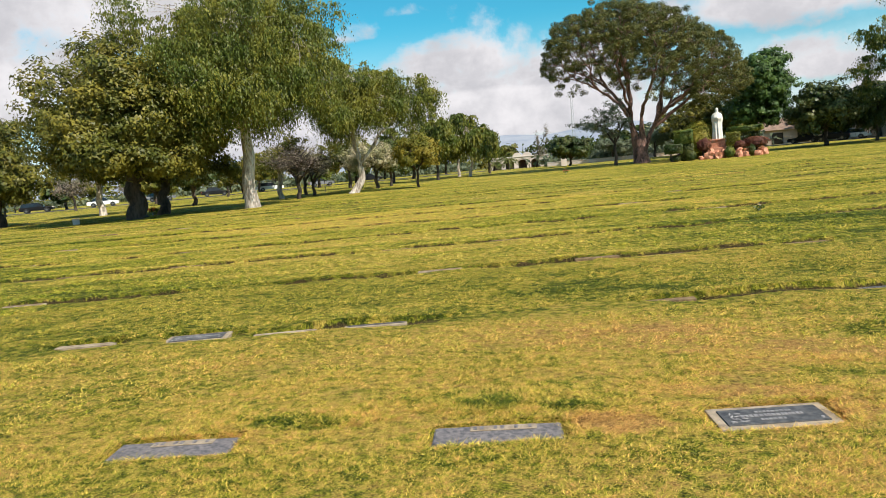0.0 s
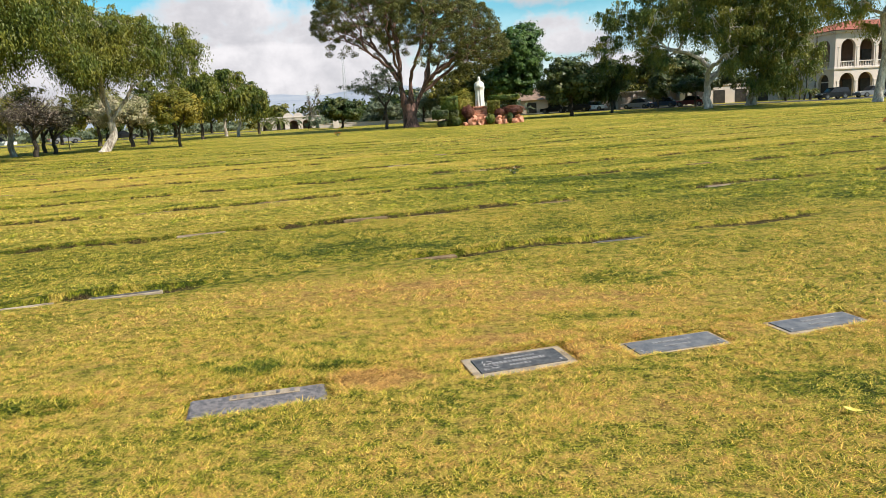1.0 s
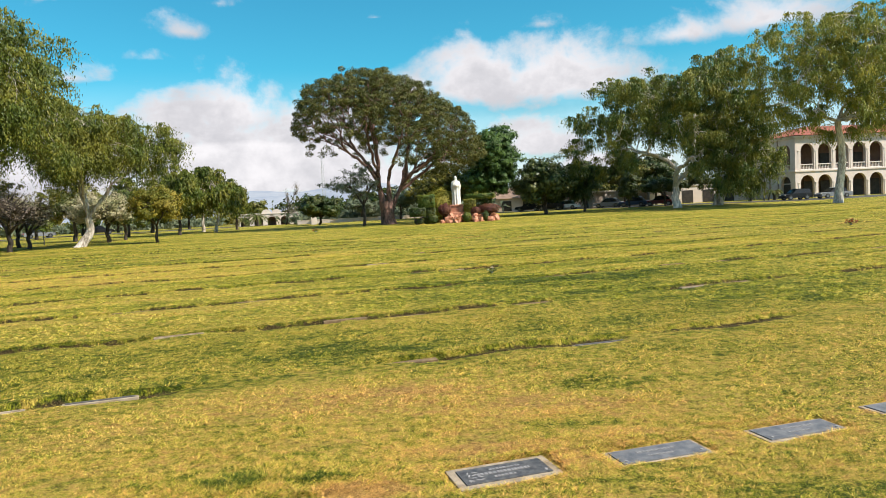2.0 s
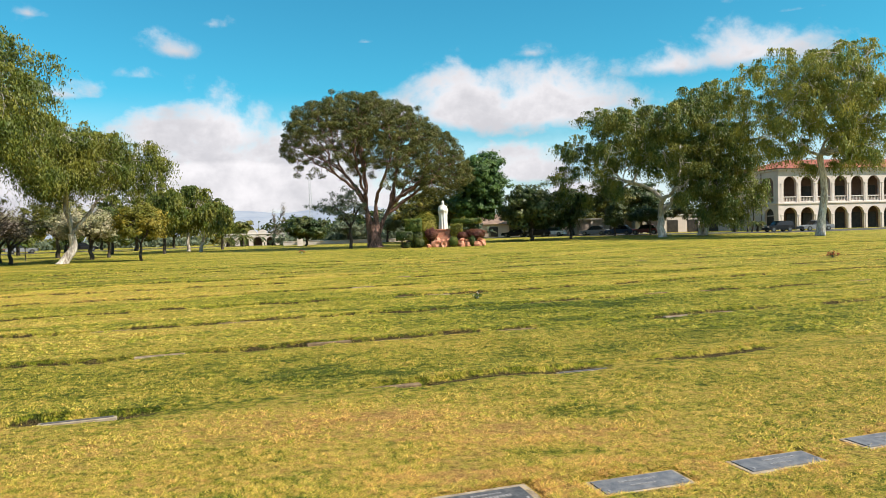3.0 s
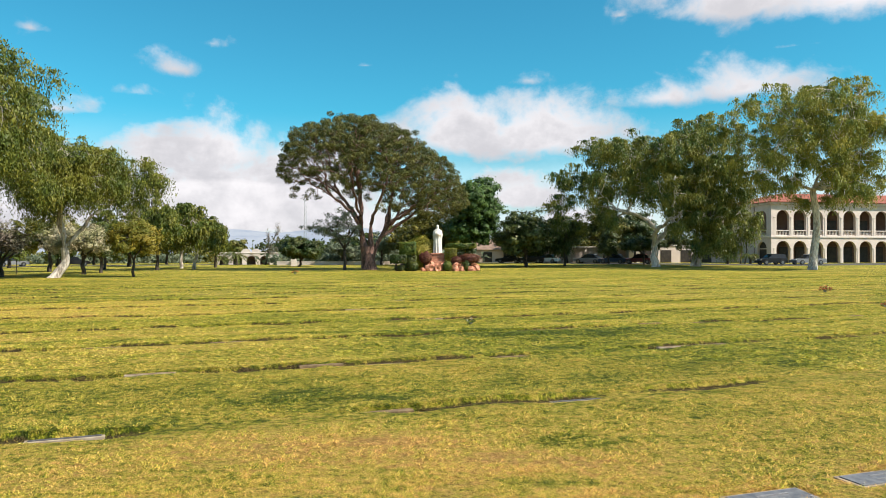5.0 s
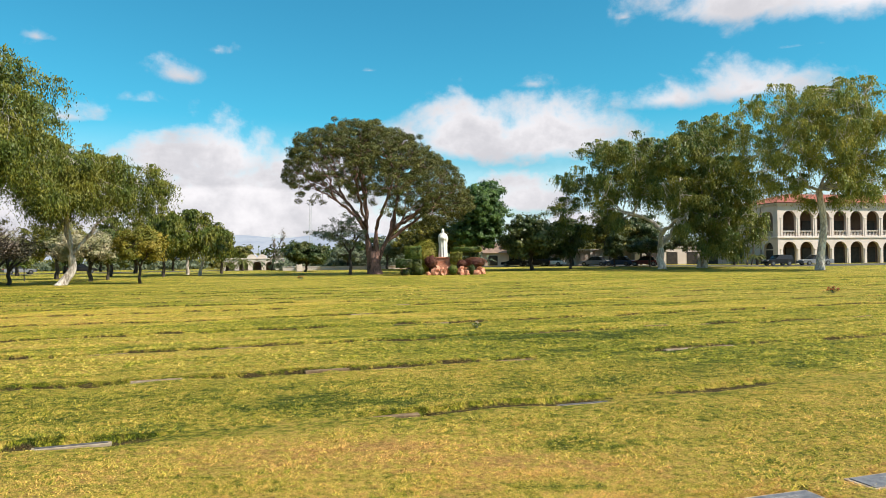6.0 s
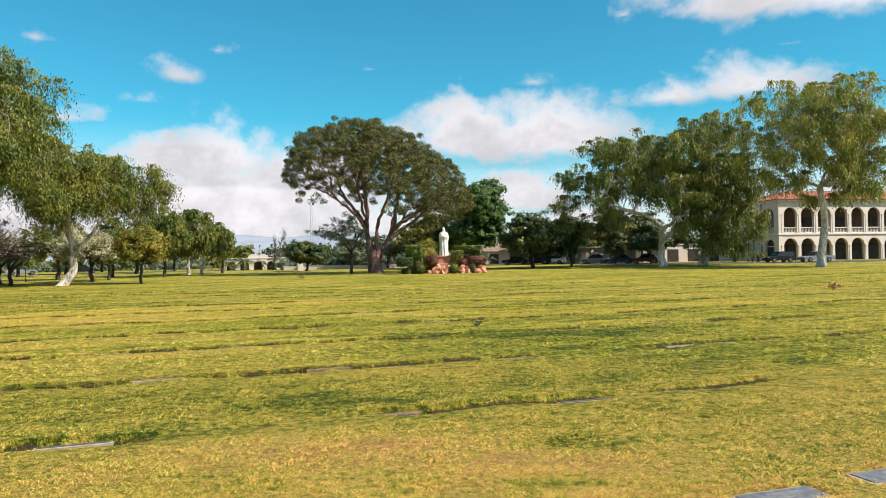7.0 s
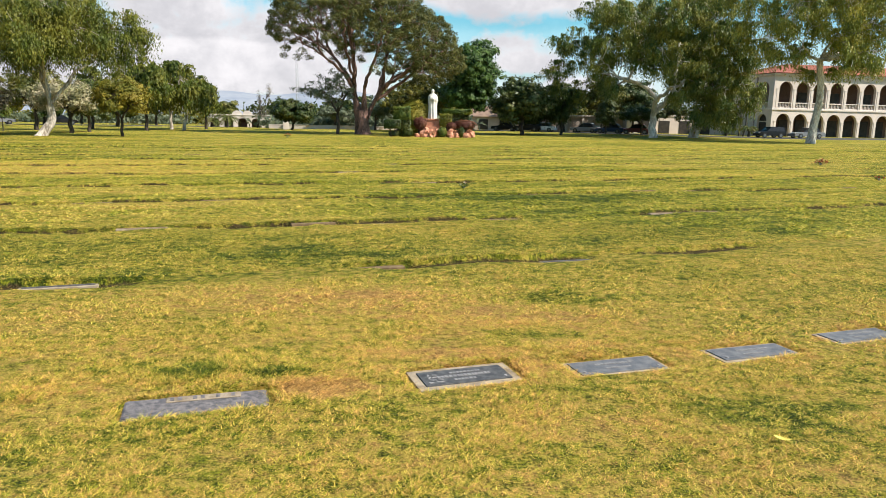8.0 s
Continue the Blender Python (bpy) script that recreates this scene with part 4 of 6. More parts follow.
tree("gum_tree", "dense dark gum tree with leaning trunks", (33.8, 92.6),
     [(0.3, 18.4, 3.5, 2.0), (2.6, 14.4, 4.2, 4.2), (-0.9, 11.4, 3.1, 3.8), (3.6, 9.2, 3.5, 3.6), (5.6, 11.8, 2.8, 3.6), (1.2, 6.6, 3.0, 2.4), (-1.9, 7.2, 1.9, 2.6), (5.4, 6.0, 2.8, 2.4), (3.0, 4.6, 2.2, 1.6), (6.6, 4.4, 1.6, 1.6), (1.6, 3.4, 2.2, 1.5), (5.0, 3.4, 2.2, 1.5)],
     (1.2, 3.6), 0.48, "willow", GUM, GUM_BARK, 98000, (0.32, 0.135, 0.85), 46, stems=2, lean=0.3, depth=0.5)
tree("gum_tree", "very tall gum tree with a pale upright trunk before the arcades", (41.1, 77.1),
     [(-2.5, 18.4, 4.6, 2.8), (-6.8, 18.7, 2.5, 1.8), (1.7, 19.5, 5.2, 2.5), (5.0, 17.3, 3.9, 3.7), (-4.5, 15.2, 3.9, 2.4), (1.9, 14.9, 4.4, 2.8), (5.9, 12.9, 2.9, 2.8), (-6.5, 13.2, 2.4, 2.0), (8.5, 15.4, 3.8, 4.6), (-8.3, 16.8, 2.8, 2.0), (-9.6, 16.0, 1.6, 1.3), (-8.4, 13.8, 2.0, 1.5), (-3.2, 9.6, 1.6, 1.5), (-1.5, 12.8, 2.3, 1.3), (-6.2, 11.0, 1.8, 1.2), (4.0, 10.8, 2.4, 1.4), (8.2, 10.6, 2.6, 1.8), (4.4, 9.3, 1.8, 1.4), (7.0, 9.2, 2.2, 1.5), (1.6, 11.2, 2.0, 1.2)],
     (0.1, 8.8), 0.43, "willow", GUM_SUNNY, GUM_BARK, 100000, (0.27, 0.115, 0.8), 47, lean=0.45, depth=0.5, limb=0.9, mains=6)
for spot, rise, kind_, seed in (((21.5, 117.0), 1.0, GLOSSY, 201), ((27.5, 116.0), 1.15, OAK, 202), ((33.0, 117.5), 1.05, GLOSSY, 203), ((14.5, 119.0), 0.85, OAK, 204)):
    tree("round_tree", "dark round-headed tree beyond the drive", spot, [(0.0, 6.6 * rise, 3.2, 1.9), (-2.0, 4.9 * rise, 2.4, 1.7), (2.2, 5.0 * rise, 2.4, 1.8)], (0.0, 2.2), 0.32, "broad", kind_, DARK_BARK, 11000, (0.4, 0.25), seed, clump=0.6)
tree("willow_tree", "small drooping tree near the drive", (17.1, 94.9), [(0.2, 4.3, 1.8, 2.2), (-0.7, 2.9, 1.6, 1.0)], (0.0, 1.6), 0.2, "willow", GLOSSY, DARK_BARK, 8000, (0.36, 0.14, 0.6), 48)
tree("cypress_tree", "small dark upright tree beside the parked cars", (25.5, 105.0), [(0.1, 4.0, 1.3, 1.8), (-0.1, 2.6, 1.6, 1.2)], (0.0, 1.3), 0.2, "broad", GLOSSY, DARK_BARK, 6500, (0.3, 0.18), 49)
tree("spreading_tree", "low flat-topped dark tree by the drive", (30.0, 102.3), [(0.0, 3.3, 3.6, 1.2), (-1.9, 2.9, 1.8, 0.9), (4.3, 3.2, 2.0, 1.3)], (0.0, 1.5), 0.25, "broad", GLOSSY, DARK_BARK, 9000, (0.32, 0.18), 50)
tree("oak_tree", "dark green tree behind the statue garden", (-5.7, 111.9), [(0.0, 5.2, 2.6, 2.0), (4.1, 6.6, 3.0, 1.9), (6.3, 5.2, 3.5, 1.9), (2.5, 4.0, 3.0, 1.6)], (2.0, 2.0), 0.4, "broad", OAK, DARK_BARK, 14000, (0.4, 0.25), 51)
tree("oak_tree", "dark green tree between the pine and the statue garden", (-1.8, 104.0), [(0.0, 5.6, 3.2, 1.9), (-3.0, 4.4, 2.4, 1.6), (3.0, 4.9, 2.8, 1.8), (0.5, 3.4, 3.6, 1.4)], (0.0, 1.8), 0.36, "broad", OAK, DARK_BARK, 16000, (0.36, 0.22), 151)
tree("oak_tree", "dull green tree beyond the pine", (-9.5, 119.7), [(0.0, 4.0, 2.4, 1.8), (2.4, 3.6, 2.0, 1.5)], (0.0, 1.5), 0.3, "broad", OLIVE, DARK_BARK, 6000, (0.4, 0.25), 52)
tree("oak_tree", "low grey-green tree beyond the garden wall", (-16.5, 122.0), [(0.0, 2.8, 2.6, 1.2), (2.6, 2.4, 1.8, 1.0)], (0.0, 1.1), 0.3, "broad", OLIVE, DARK_BARK, 5000, (0.4, 0.25), 53)
tree("round_tree", "dense black-green round tree in front of the chapel", (-20.8, 106.2), [(-0.4, 3.0, 2.6, 1.7), (1.7, 2.7, 2.1, 1.5)], (0.3, 1.0), 0.28, "broad", GLOSSY, DARK_BARK, 11000, (0.34, 0.22), 54)
tree("bare_tree", "two bare poplars with thin upright twigs", (-30.2, 124.0), [(0.6, 2.6, 1.6, 1.1), (0.5, 5.2, 0.3, 1.6), (2.1, 5.6, 0.4, 1.9)], (0.5, 1.6), 0.16, "bare", TWIGGY, DARK_BARK, 1600, (0.2, 0.06), 55, fill=False)


def palm(name, label, xy, tall, reach, fronds, seed):
    """A palm: a ringed stem and arching fronds with leaflets."""
    rng = np.random.default_rng(seed)
    home = thing(name, facing(*xy), label, "palm")
    verts, faces = [], []
    tube([(0, 0, -0.2), (0.03, 0, tall * 0.5), (0, 0, tall)], [0.24, 0.17, 0.2], 9, verts, faces)
    part("trunk", fast_mesh("trunk", np.concatenate(verts), np.concatenate(faces)), DARK_BARK, home, smooth=True)
    c, d = [], []
    for k in range(fronds):
        a, rise = rng.uniform(0, 2 * math.pi), rng.uniform(-0.3, 1.0)
        out = np.array([math.cos(a), math.sin(a), 0])
        line = bezier(np.array([0, 0, tall]), out * reach * 0.5 + (0, 0, tall + rise * reach * 0.7), out * reach + (0, 0, tall - reach * (0.5 - 0.5 * rise)), 16)
        for p, q in zip(line[:-1], line[1:]):
            side = np.cross(q - p, (0, 0, 1.0))
            for sgn in (-1, 1):
                w = unit(sgn * side + (q - p) * 1.2 - np.array([0, 0, 0.05]))
                c.append(p + w * 0.18)
                d.append(w)
    part("crown", fast_mesh("crown", *leaves(np.array(c), np.array(d), rng, 0.42, 0.09)), PALM, home)
    return home


palm("fan_palm", "small fan palm beside the arcaded building", (47.0, 105.6), 1.2, 1.2, 26, 61)
palm("fan_palm", "small fan palm beside the arcaded building", (43.4, 105.2), 1.4, 1.2, 26, 62)
palm("feather_palm", "bushy palm in front of the low chapel", (-35.5, 125.0), 1.7, 2.2, 34, 63)
palm("feather_palm", "bushy palm in front of the low chapel", (-38.2, 124.5), 1.2, 1.6, 30, 64)

for x, tall_, seed in ((46.2, 7.4, 231), (46.8, 7.0, 232)):
    tree("slender_tree", "slender dark-trunked tree against the arcaded building", (x, 107.2), [(-0.6, tall_ + 0.8, 1.3, 1.1), (0.2, tall_, 1.0, 0.8)], (0.0, 5.6), 0.15, "broad", GUM, DARK_BARK, 3000, (0.3, 0.13), seed)

# belts of trees far behind
far_oak = tree("far_tree", "olive green tree in the distance", (-72.0, 100.0), [(0, 4.6, 3.6, 2.2), (2.4, 3.6, 2.4, 1.6), (-2.6, 3.5, 2.4, 1.6)], (0, 1.8), 0.35, "broad", OAK, DARK_BARK, 2300, (0.78, 0.48), 71, clump=0.7)
far_dark = tree("far_tree", "dark green tree in the distance", (-60.0, 112.0), [(0, 4.0, 3.2, 2.4), (2.0, 3.0, 2.2, 1.5)], (0, 1.5), 0.35, "broad", GLOSSY, DARK_BARK, 2000, (0.78, 0.48), 72, clump=0.7)
far_bare = tree("far_tree", "grey-brown leafless tree in the distance", (-66.0, 84.0), [(0, 3.6, 2.6, 1.6), (1.6, 3.0, 1.6, 1.1)], (0, 1.4), 0.26, "bare", TWIGGY, DARK_BARK, 1800, (0.3, 0.1), 73, twigs=24)
for ob in (far_oak, far_dark, far_bare):
    tagged(ob, group="distant trees")
rng = np.random.default_rng(9)
FAR = [(-88, 66), (-98, 84), (-84, 92), (-110, 70), (-105, 104), (-92, 118), (-76, 126), (-64, 132), (-53, 122), (-80, 70), (-58, 96), (-47, 108), (-52, 136), (-44, 150),
       (-120, 92), (-130, 118), (-70, 74), (-62, 66), (-118, 130), (-96, 140), (-20, 152), (-8, 146), (4, 150), (14, 138), (22, 134), (32, 130), (-14, 134), (25, 129), (30, 125), (37, 131), (19, 131), (42, 126), (28, 134), (-76, 52), (-92, 50), (-102, 40)]
for k, (x, y) in enumerate(FAR):
    m = facing(x, y, float(slope(x, y))) @ pose(0, 0, 0, 0, 0, rng.uniform(0, 360)) @ Matrix.Scale(rng.uniform(0.65, 1.1), 4)
    copy_thing((far_oak, far_dark, far_oak, far_oak, far_bare)[k % 5], m)


def belt(name, label, ends, tall, count, mat, seed):
    """A far belt of woods: one mass of leaf clumps with an uneven top and gaps."""
    rng = np.random.default_rng(seed)
    pts = np.array(ends, float)
    t = rng.uniform(0, 1, count)
    x, y = [np.interp(t, np.linspace(0, 1, len(pts)), pts[:, k]) for k in (0, 1)]
    top = tall * np.clip(0.72 + 0.34 * wobble(t * 100, 0 * t, 9.0, seed) + 0.16 * wobble(t * 100, 0 * t, 2.3, seed + 1), 0.25, 1.3)
    z = top * rng.uniform(0, 1, count) ** 0.8
    p = np.stack([x + rng.normal(0, 2.0, count), y + rng.normal(0, 2.0, count), z + slope(x, y)], -1)
    ob = part(name, fast_mesh(name, *leaves(p, unit(rng.normal(size=(count, 3))), rng, 0.9, 0.6)), mat)
    return tagged(ob, label, "woods", kind="stuff")


belt("far_woods", "belt of dark trees and hedges beyond the lawn", [(-190, 30), (-150, 90), (-110, 140), (-70, 165), (-48, 172)], 3.2, 9000, OAK, 301)
belt("far_woods", "belt of olive trees and shrubs beyond the lawn", [(-170, 60), (-120, 120), (-84, 150), (-56, 160)], 2.4, 6000, OLIVE, 305)
belt("far_woods", "belt of shrubs behind the low buildings", [(-36, 150), (-12, 152), (16, 152), (48, 148), (60, 146)], 5.5, 12000, GLOSSY, 309)
belt("far_woods", "low planting beyond the garden wall", [(-28, 126), (-8, 128), (4, 130)], 2.6, 4500, OLIVE, 313)


# ---- the statue garden ----
def bush(name, label, xy, size, mat, count, leaf, seed, boxy=False, group="", lift=0.0):
    """A clipped or rounded shrub: a dark inner body of stems and a dense coat of leaves."""
    rng = np.random.default_rng(seed)
    home = thing(name, facing(*xy), label, "hedge" if boxy else "shrub", group)
    size = np.array(size, float) / 2
    if boxy:
        p = rng.uniform(-1, 1, (count, 3))
        side = rng.integers(0, 3, count)
        p[np.arange(count), side] = np.sign(p[np.arange(count), side]) * rng.uniform(0.72, 1.06, count)
        p *= 1 + 0.07 * wobble(p[:, :1] * 2, p[:, 2:] * 2, 1.4, seed)
    else:
        p = unit(rng.normal(size=(count, 3))) * rng.uniform(0.45, 1.0, (count, 1)) ** 0.5
        p *= 1 + 0.12 * wobble(p[:, :1] * 3, p[:, 2:] * 3, 2.0, seed)
    out = unit(p + (0, 0, 0.2))
    p = p * size + (0, 0, size[2] + lift)
    stems_v, stems_f = [], []
    for k in range(9):
        top = rng.uniform(-0.7, 0.7, 3) * size + (0, 0, size[2] * 1.1 + lift)
        tube(bezier(np.array([top[0] * 0.3, top[1] * 0.3, -0.1]), top * (0.6, 0.6, 0.5), top, 5), np.linspace(0.04, 0.012, 5), 5, stems_v, stems_f)
    part("stems", fast_mesh("stems", np.concatenate(stems_v), np.concatenate(stems_f)), DARK_BARK, home)
    part("foliage", fast_mesh("foliage", *leaves(p, unit(np.cross(out, rng.normal(size=(count, 3)))), rng, *leaf, faces_out=out)), mat, home)
    return home


bush("topiary_shrub", "clipped dark green shrub with a flat table top on bare stems", (-4.1, 74.0), (1.6, 1.2, 0.85), GLOSSY, 2600, (0.16, 0.10), 81, boxy=True, lift=0.85)
bush("topiary_shrub", "low dark green shrub at the foot of the topiary", (-4.0, 74.2), (1.1, 0.8, 0.6), GLOSSY, 1300, (0.16, 0.10), 181)
bush("topiary_shrub", "clipped dark green shrub beside the statue garden", (-2.55, 74.2), (1.2, 1.1, 1.05), GLOSSY, 2600, (0.16, 0.10), 82)
bush("topiary_shrub", "tiered clipped shrub with a flat green top", (-3.2, 75.6), (1.7, 1.4, 1.3), HEDGE, 3600, (0.17, 0.10), 83, boxy=True, lift=1.75)
bush("topiary_shrub", "dark inner tier of the clipped shrub", (-2.9, 75.5), (1.2, 1.0, 1.75), GLOSSY, 2400, (0.17, 0.10), 182, boxy=True)
bush("golden_shrub", "loose golden green shrub behind the topiary", (-1.9, 78.6), (4.0, 2.2, 4.0), GOLDEN, 8500, (0.2, 0.12), 84)
bush("hedge_block", "thin flat-topped clipped hedge behind the statue", (2.7, 82.0), (3.3, 1.3, 0.55), HEDGE, 2600, (0.2, 0.12), 85, boxy=True, lift=2.45)
bush("hedge_block", "dark clipped hedge under the flat-topped hedge", (2.9, 82.4), (2.6, 1.0, 2.45), GLOSSY, 3600, (0.2, 0.12), 185, boxy=True)
bush("hedge_block", "golden brown clipped hedge block beside the pedestal", (1.45, 77.4), (1.25, 1.0, 1.3), AUTUMN, 2600, (0.16, 0.1), 86, boxy=True, lift=1.1)
bush("burgundy_shrub", "round burgundy-leaved shrub beside the pedestal", (-1.3, 75.9), (1.45, 1.4, 1.4), BURGUNDY, 3400, (0.14, 0.09), 87, lift=0.7)
bush("burgundy_shrub", "low burgundy-leaved hedge by the red stones", (3.5, 76.2), (2.4, 1.3, 1.15), BURGUNDY, 3800, (0.14, 0.09), 88, lift=0.75)
bush("burgundy_shrub", "small burgundy-leaved shrub by the red stones", (2.1, 76.2), (1.2, 1.0, 0.9), BURGUNDY, 1900, (0.14, 0.09), 92, lift=0.7)
bush("green_shrub", "small rounded green shrub among red stones", (1.05, 74.5), (1.05, 0.9, 1.1), HEDGE, 1900, (0.14, 0.08), 89)
bush("green_shrub", "small rounded green shrub among red stones", (3.05, 74.6), (0.7, 0.7, 1.15), GLOSSY, 1400, (0.14, 0.08), 90)


def rock(name, label, xy, size, seed):
    rng = np.random.default_rng(seed)
    bm = bmesh.new()
    bmesh.ops.create_icosphere(bm, subdivisions=2, radius=0.5)
    for v in bm.verts:
        k = 0.85 + 0.75 * noise.noise(v.co * 2.2 + Vector((seed, 0, 0)))
        p = Vector([max(-0.36, min(0.36, c * k)) for c in v.co])
        v.co = Vector((p.x * size[0] * 1.3, p.y * size[1] * 1.3, p.z * size[2] * 1.5 + size[2] * 0.4))
    ob = part(name, bm, RED_STONE)
    ob.matrix_world = facing(*xy) @ pose(0, 0, 0, 0, 0, rng.uniform(0, 360))
    return tagged(ob, label, "rock", "red garden stones")


for k, (x, y) in enumerate([(1.75, 75.0), (2.5, 74.9), (3.9, 75.2), (0.1, 75.6)]):
    bush("flowering_shrub", "low shrub with dusty red flowers before the pedestal", (x, y), (0.8, 0.7, 0.7 + 0.1 * (k % 3)), FLOWERING, 900, (0.13, 0.09), 120 + k, group="red flowering shrubs")
for k, (x, y, a, b, c) in enumerate([(-1.55, 74.2, 0.5, 0.5, 0.5), (-0.75, 74.3, 1.0, 0.8, 1.0), (-0.05, 74.2, 1.0, 0.7, 0.85), (0.45, 74.9, 0.9, 0.8, 1.15), (-0.5, 75.2, 1.1, 0.9, 1.35), (1.9, 74.4, 0.9, 0.7, 0.8), (2.5, 74.3, 0.7, 0.6, 0.65), (3.6, 74.5, 0.8, 0.6, 0.7), (4.15, 74.9, 0.8, 0.7, 0.9), (2.0, 75.5, 1.0, 0.8, 1.2)]):
    rock("garden_stone", "rough terracotta sandstone block in the statue garden", (x, y), (a, b, c * 0.8), 3 + k)

pedestal = thing("pedestal", facing(0.0, 78.0), "stepped red sandstone pedestal under the white statue", "pedestal")
for k, (half, low, high) in enumerate([(1.35, -0.2, 0.55), (1.0, 0.55, 1.05), (0.72, 1.05, 1.75), (0.82, 1.75, 1.9)]):
    part(("step", "step", "shaft", "cap")[k], one_box(-half, -half, low, half, half, high, bevel=0.04), RED_STONE, pedestal)


def statue(name, label, m, tall):
    """A robed standing figure as one plain carved form."""
    sides, rings = 40, 46
    verts = []
    for r in range(rings):
        h = r / (rings - 1)
        wide = np.interp(h, [0, 0.04, 0.3, 0.5, 0.62, 0.74, 0.80, 0.835, 0.86, 0.90, 0.94, 0.975, 1.0], [0.146, 0.152, 0.136, 0.140, 0.168, 0.158, 0.136, 0.070, 0.042, 0.052, 0.052, 0.038, 0.004])
        deep = np.interp(h, [0, 0.3, 0.6, 0.72, 0.82, 0.86, 0.92, 0.97, 1.0], [0.150, 0.130, 0.115, 0.118, 0.080, 0.052, 0.062, 0.046, 0.004])
        folds = 0.135 * np.interp(h, [0, 0.1, 0.6, 0.82, 0.84], [1, 1, 0.6, 0.15, 0])
        for s in range(sides):
            a = 2 * math.pi * s / sides
            k = 1 + folds * math.sin(9 * a + 2.5 * h) + 0.5 * folds * math.sin(14 * a + 1.0)
            arm = 0.075 * math.exp(-((h - 0.66) / 0.07) ** 2) * max(0, -math.sin(a)) ** 3
            verts.append((wide * k * math.cos(a) * tall, (deep * k * math.sin(a) - arm) * tall, h * tall))
    i, j = np.meshgrid(np.arange(rings - 1), np.arange(sides), indexing="ij")
    n = (j + 1) % sides
    faces = np.stack([i * sides + j, i * sides + n, (i + 1) * sides + n, (i + 1) * sides + j], -1).reshape(-1, 4)
    ob = part(name, fast_mesh(name, verts, faces), MARBLE, smooth=True)
    ob.matrix_world = m
    return tagged(ob, label, "statue")


base_z = floor_z(0.0, 78.0)
statue("statue", "white marble standing robed figure on a red pedestal", facing(0.0, 78.0, base_z + 1.9), 3.15)


# ---- buildings ----
def arch_panel(wide, tall, opening, sill, spring, thick):
    """A wall bay with a round-headed opening through it; x from 0 to wide, y from 0 to thick."""
    half, mid, steps = opening / 2, wide / 2, 14
    inner = [(mid - half, sill), (mid - half, spring)] + [(mid - half * math.cos(math.pi * k / steps), spring + half * math.sin(math.pi * k / steps)) for k in range(1, steps)] + [(mid + half, spring), (mid + half, sill)]
    outer = []
    for x, z in inner:
        a = math.atan2(z - spring, x - mid)
        if z <= spring:
            outer.append((0.0 if x < mid else wide, z))
        else:
            dx, dz = math.cos(a), math.sin(a)
            reach = min((mid / abs(dx)) if abs(dx) > 1e-6 else 99, (tall - spring) / max(dz, 1e-6))
            outer.append((mid + dx * reach, spring + dz * reach))
    bm = bmesh.new()
    rows = []
    for ring in (inner, outer):
        rows.append([[bm.verts.new((x, y, z)) for x, z in ring] for y in (0.0, thick)])
    count = len(inner)
    for k in range(count - 1):
        for side in (0, 1):
            quad = [rows[0][side][k], rows[0][side][k + 1], rows[1][side][k + 1], rows[1][side][k]]
            bm.faces.new(quad if side else quad[::-1])
        bm.faces.new([rows[0][0][k], rows[0][0][k + 1], rows[0][1][k + 1], rows[0][1][k]])
    # the upper corners that the ring leaves open
    for corner in ((0.0, tall), (wide, tall)):
        near = [k for k in range(count - 1) if (outer[k][0] == corner[0] or abs(outer[k][0] - corner[0]) < 1e-4) != (abs(outer[k + 1][0] - corner[0]) < 1e-4) and abs(outer[k][1] - outer[k + 1][1]) > 1e-5 and abs(outer[k][0] - outer[k + 1][0]) > 1e-5]
        for k in near[:1]:
            for side in (0, 1):
                v = bm.verts.new((corner[0], thick * side, corner[1]))
                bm.faces.new([rows[1][side][k], rows[1][side][k + 1], v])
    if sill > 0.01:
        box(bm, 0, 0, 0, wide, thick, sill)
    bmesh.ops.recalc_face_normals(bm, faces=bm.faces)
    return bm


def balustrade(wide, thick):
    bm = bmesh.new()
    box(bm, 0, 0, 0.0, wide, thick, 0.12)
    box(bm, 0, -0.02, 0.78, wide, thick + 0.02, 0.92)
    for k in range(9):
        x = (k + 0.5) * wide / 9
        bmesh.ops.create_cone(bm, segments=8, radius1=0.075, radius2=0.05, depth=0.66, matrix=Matrix.Translation((x, thick / 2, 0.45)))
    return bm


def shared(name, source, m, parent):
    ob = new(name, source.data)
    ob.parent = parent
    ob.matrix_local = m
    return ob


BAY, LOW, HIGH, WALL = 3.1, 4.15, 5.0, 0.5
turn = 11.5
corner = (53.2, 112.0)
house = thing("arcaded_building", pose(corner[0], corner[1], float(slope(*corner)) - 0.05, 0, 0, turn), "cream two-storey building with round-arched arcades and red tile roof", "building")
BAYS = 17
low_bay = part("wall_bay", arch_panel(BAY, LOW, 2.45, 0.0, 2.4, WALL), STUCCO, house)
low_bay.matrix_local = pose(0.6, 0, 0)
high_bay = part("wall_bay", arch_panel(BAY, HIGH, 2.35, 0.0, 2.95, WALL), STUCCO, house)
high_bay.matrix_local = pose(0.6, 0, LOW + 0.3)
rail = part("balustrade", balustrade(2.45, 0.3), STUCCO_TRIM, house)
rail.matrix_local = pose(0.925, 0.1, LOW + 0.3)
door_leaf = part("niche_door", one_box(0, 0, 0, 1.7, 0.12, 2.7, bevel=0.03), DARK_DOOR, house)
door_leaf.matrix_local = pose(1.3, 3.9, 0.02)
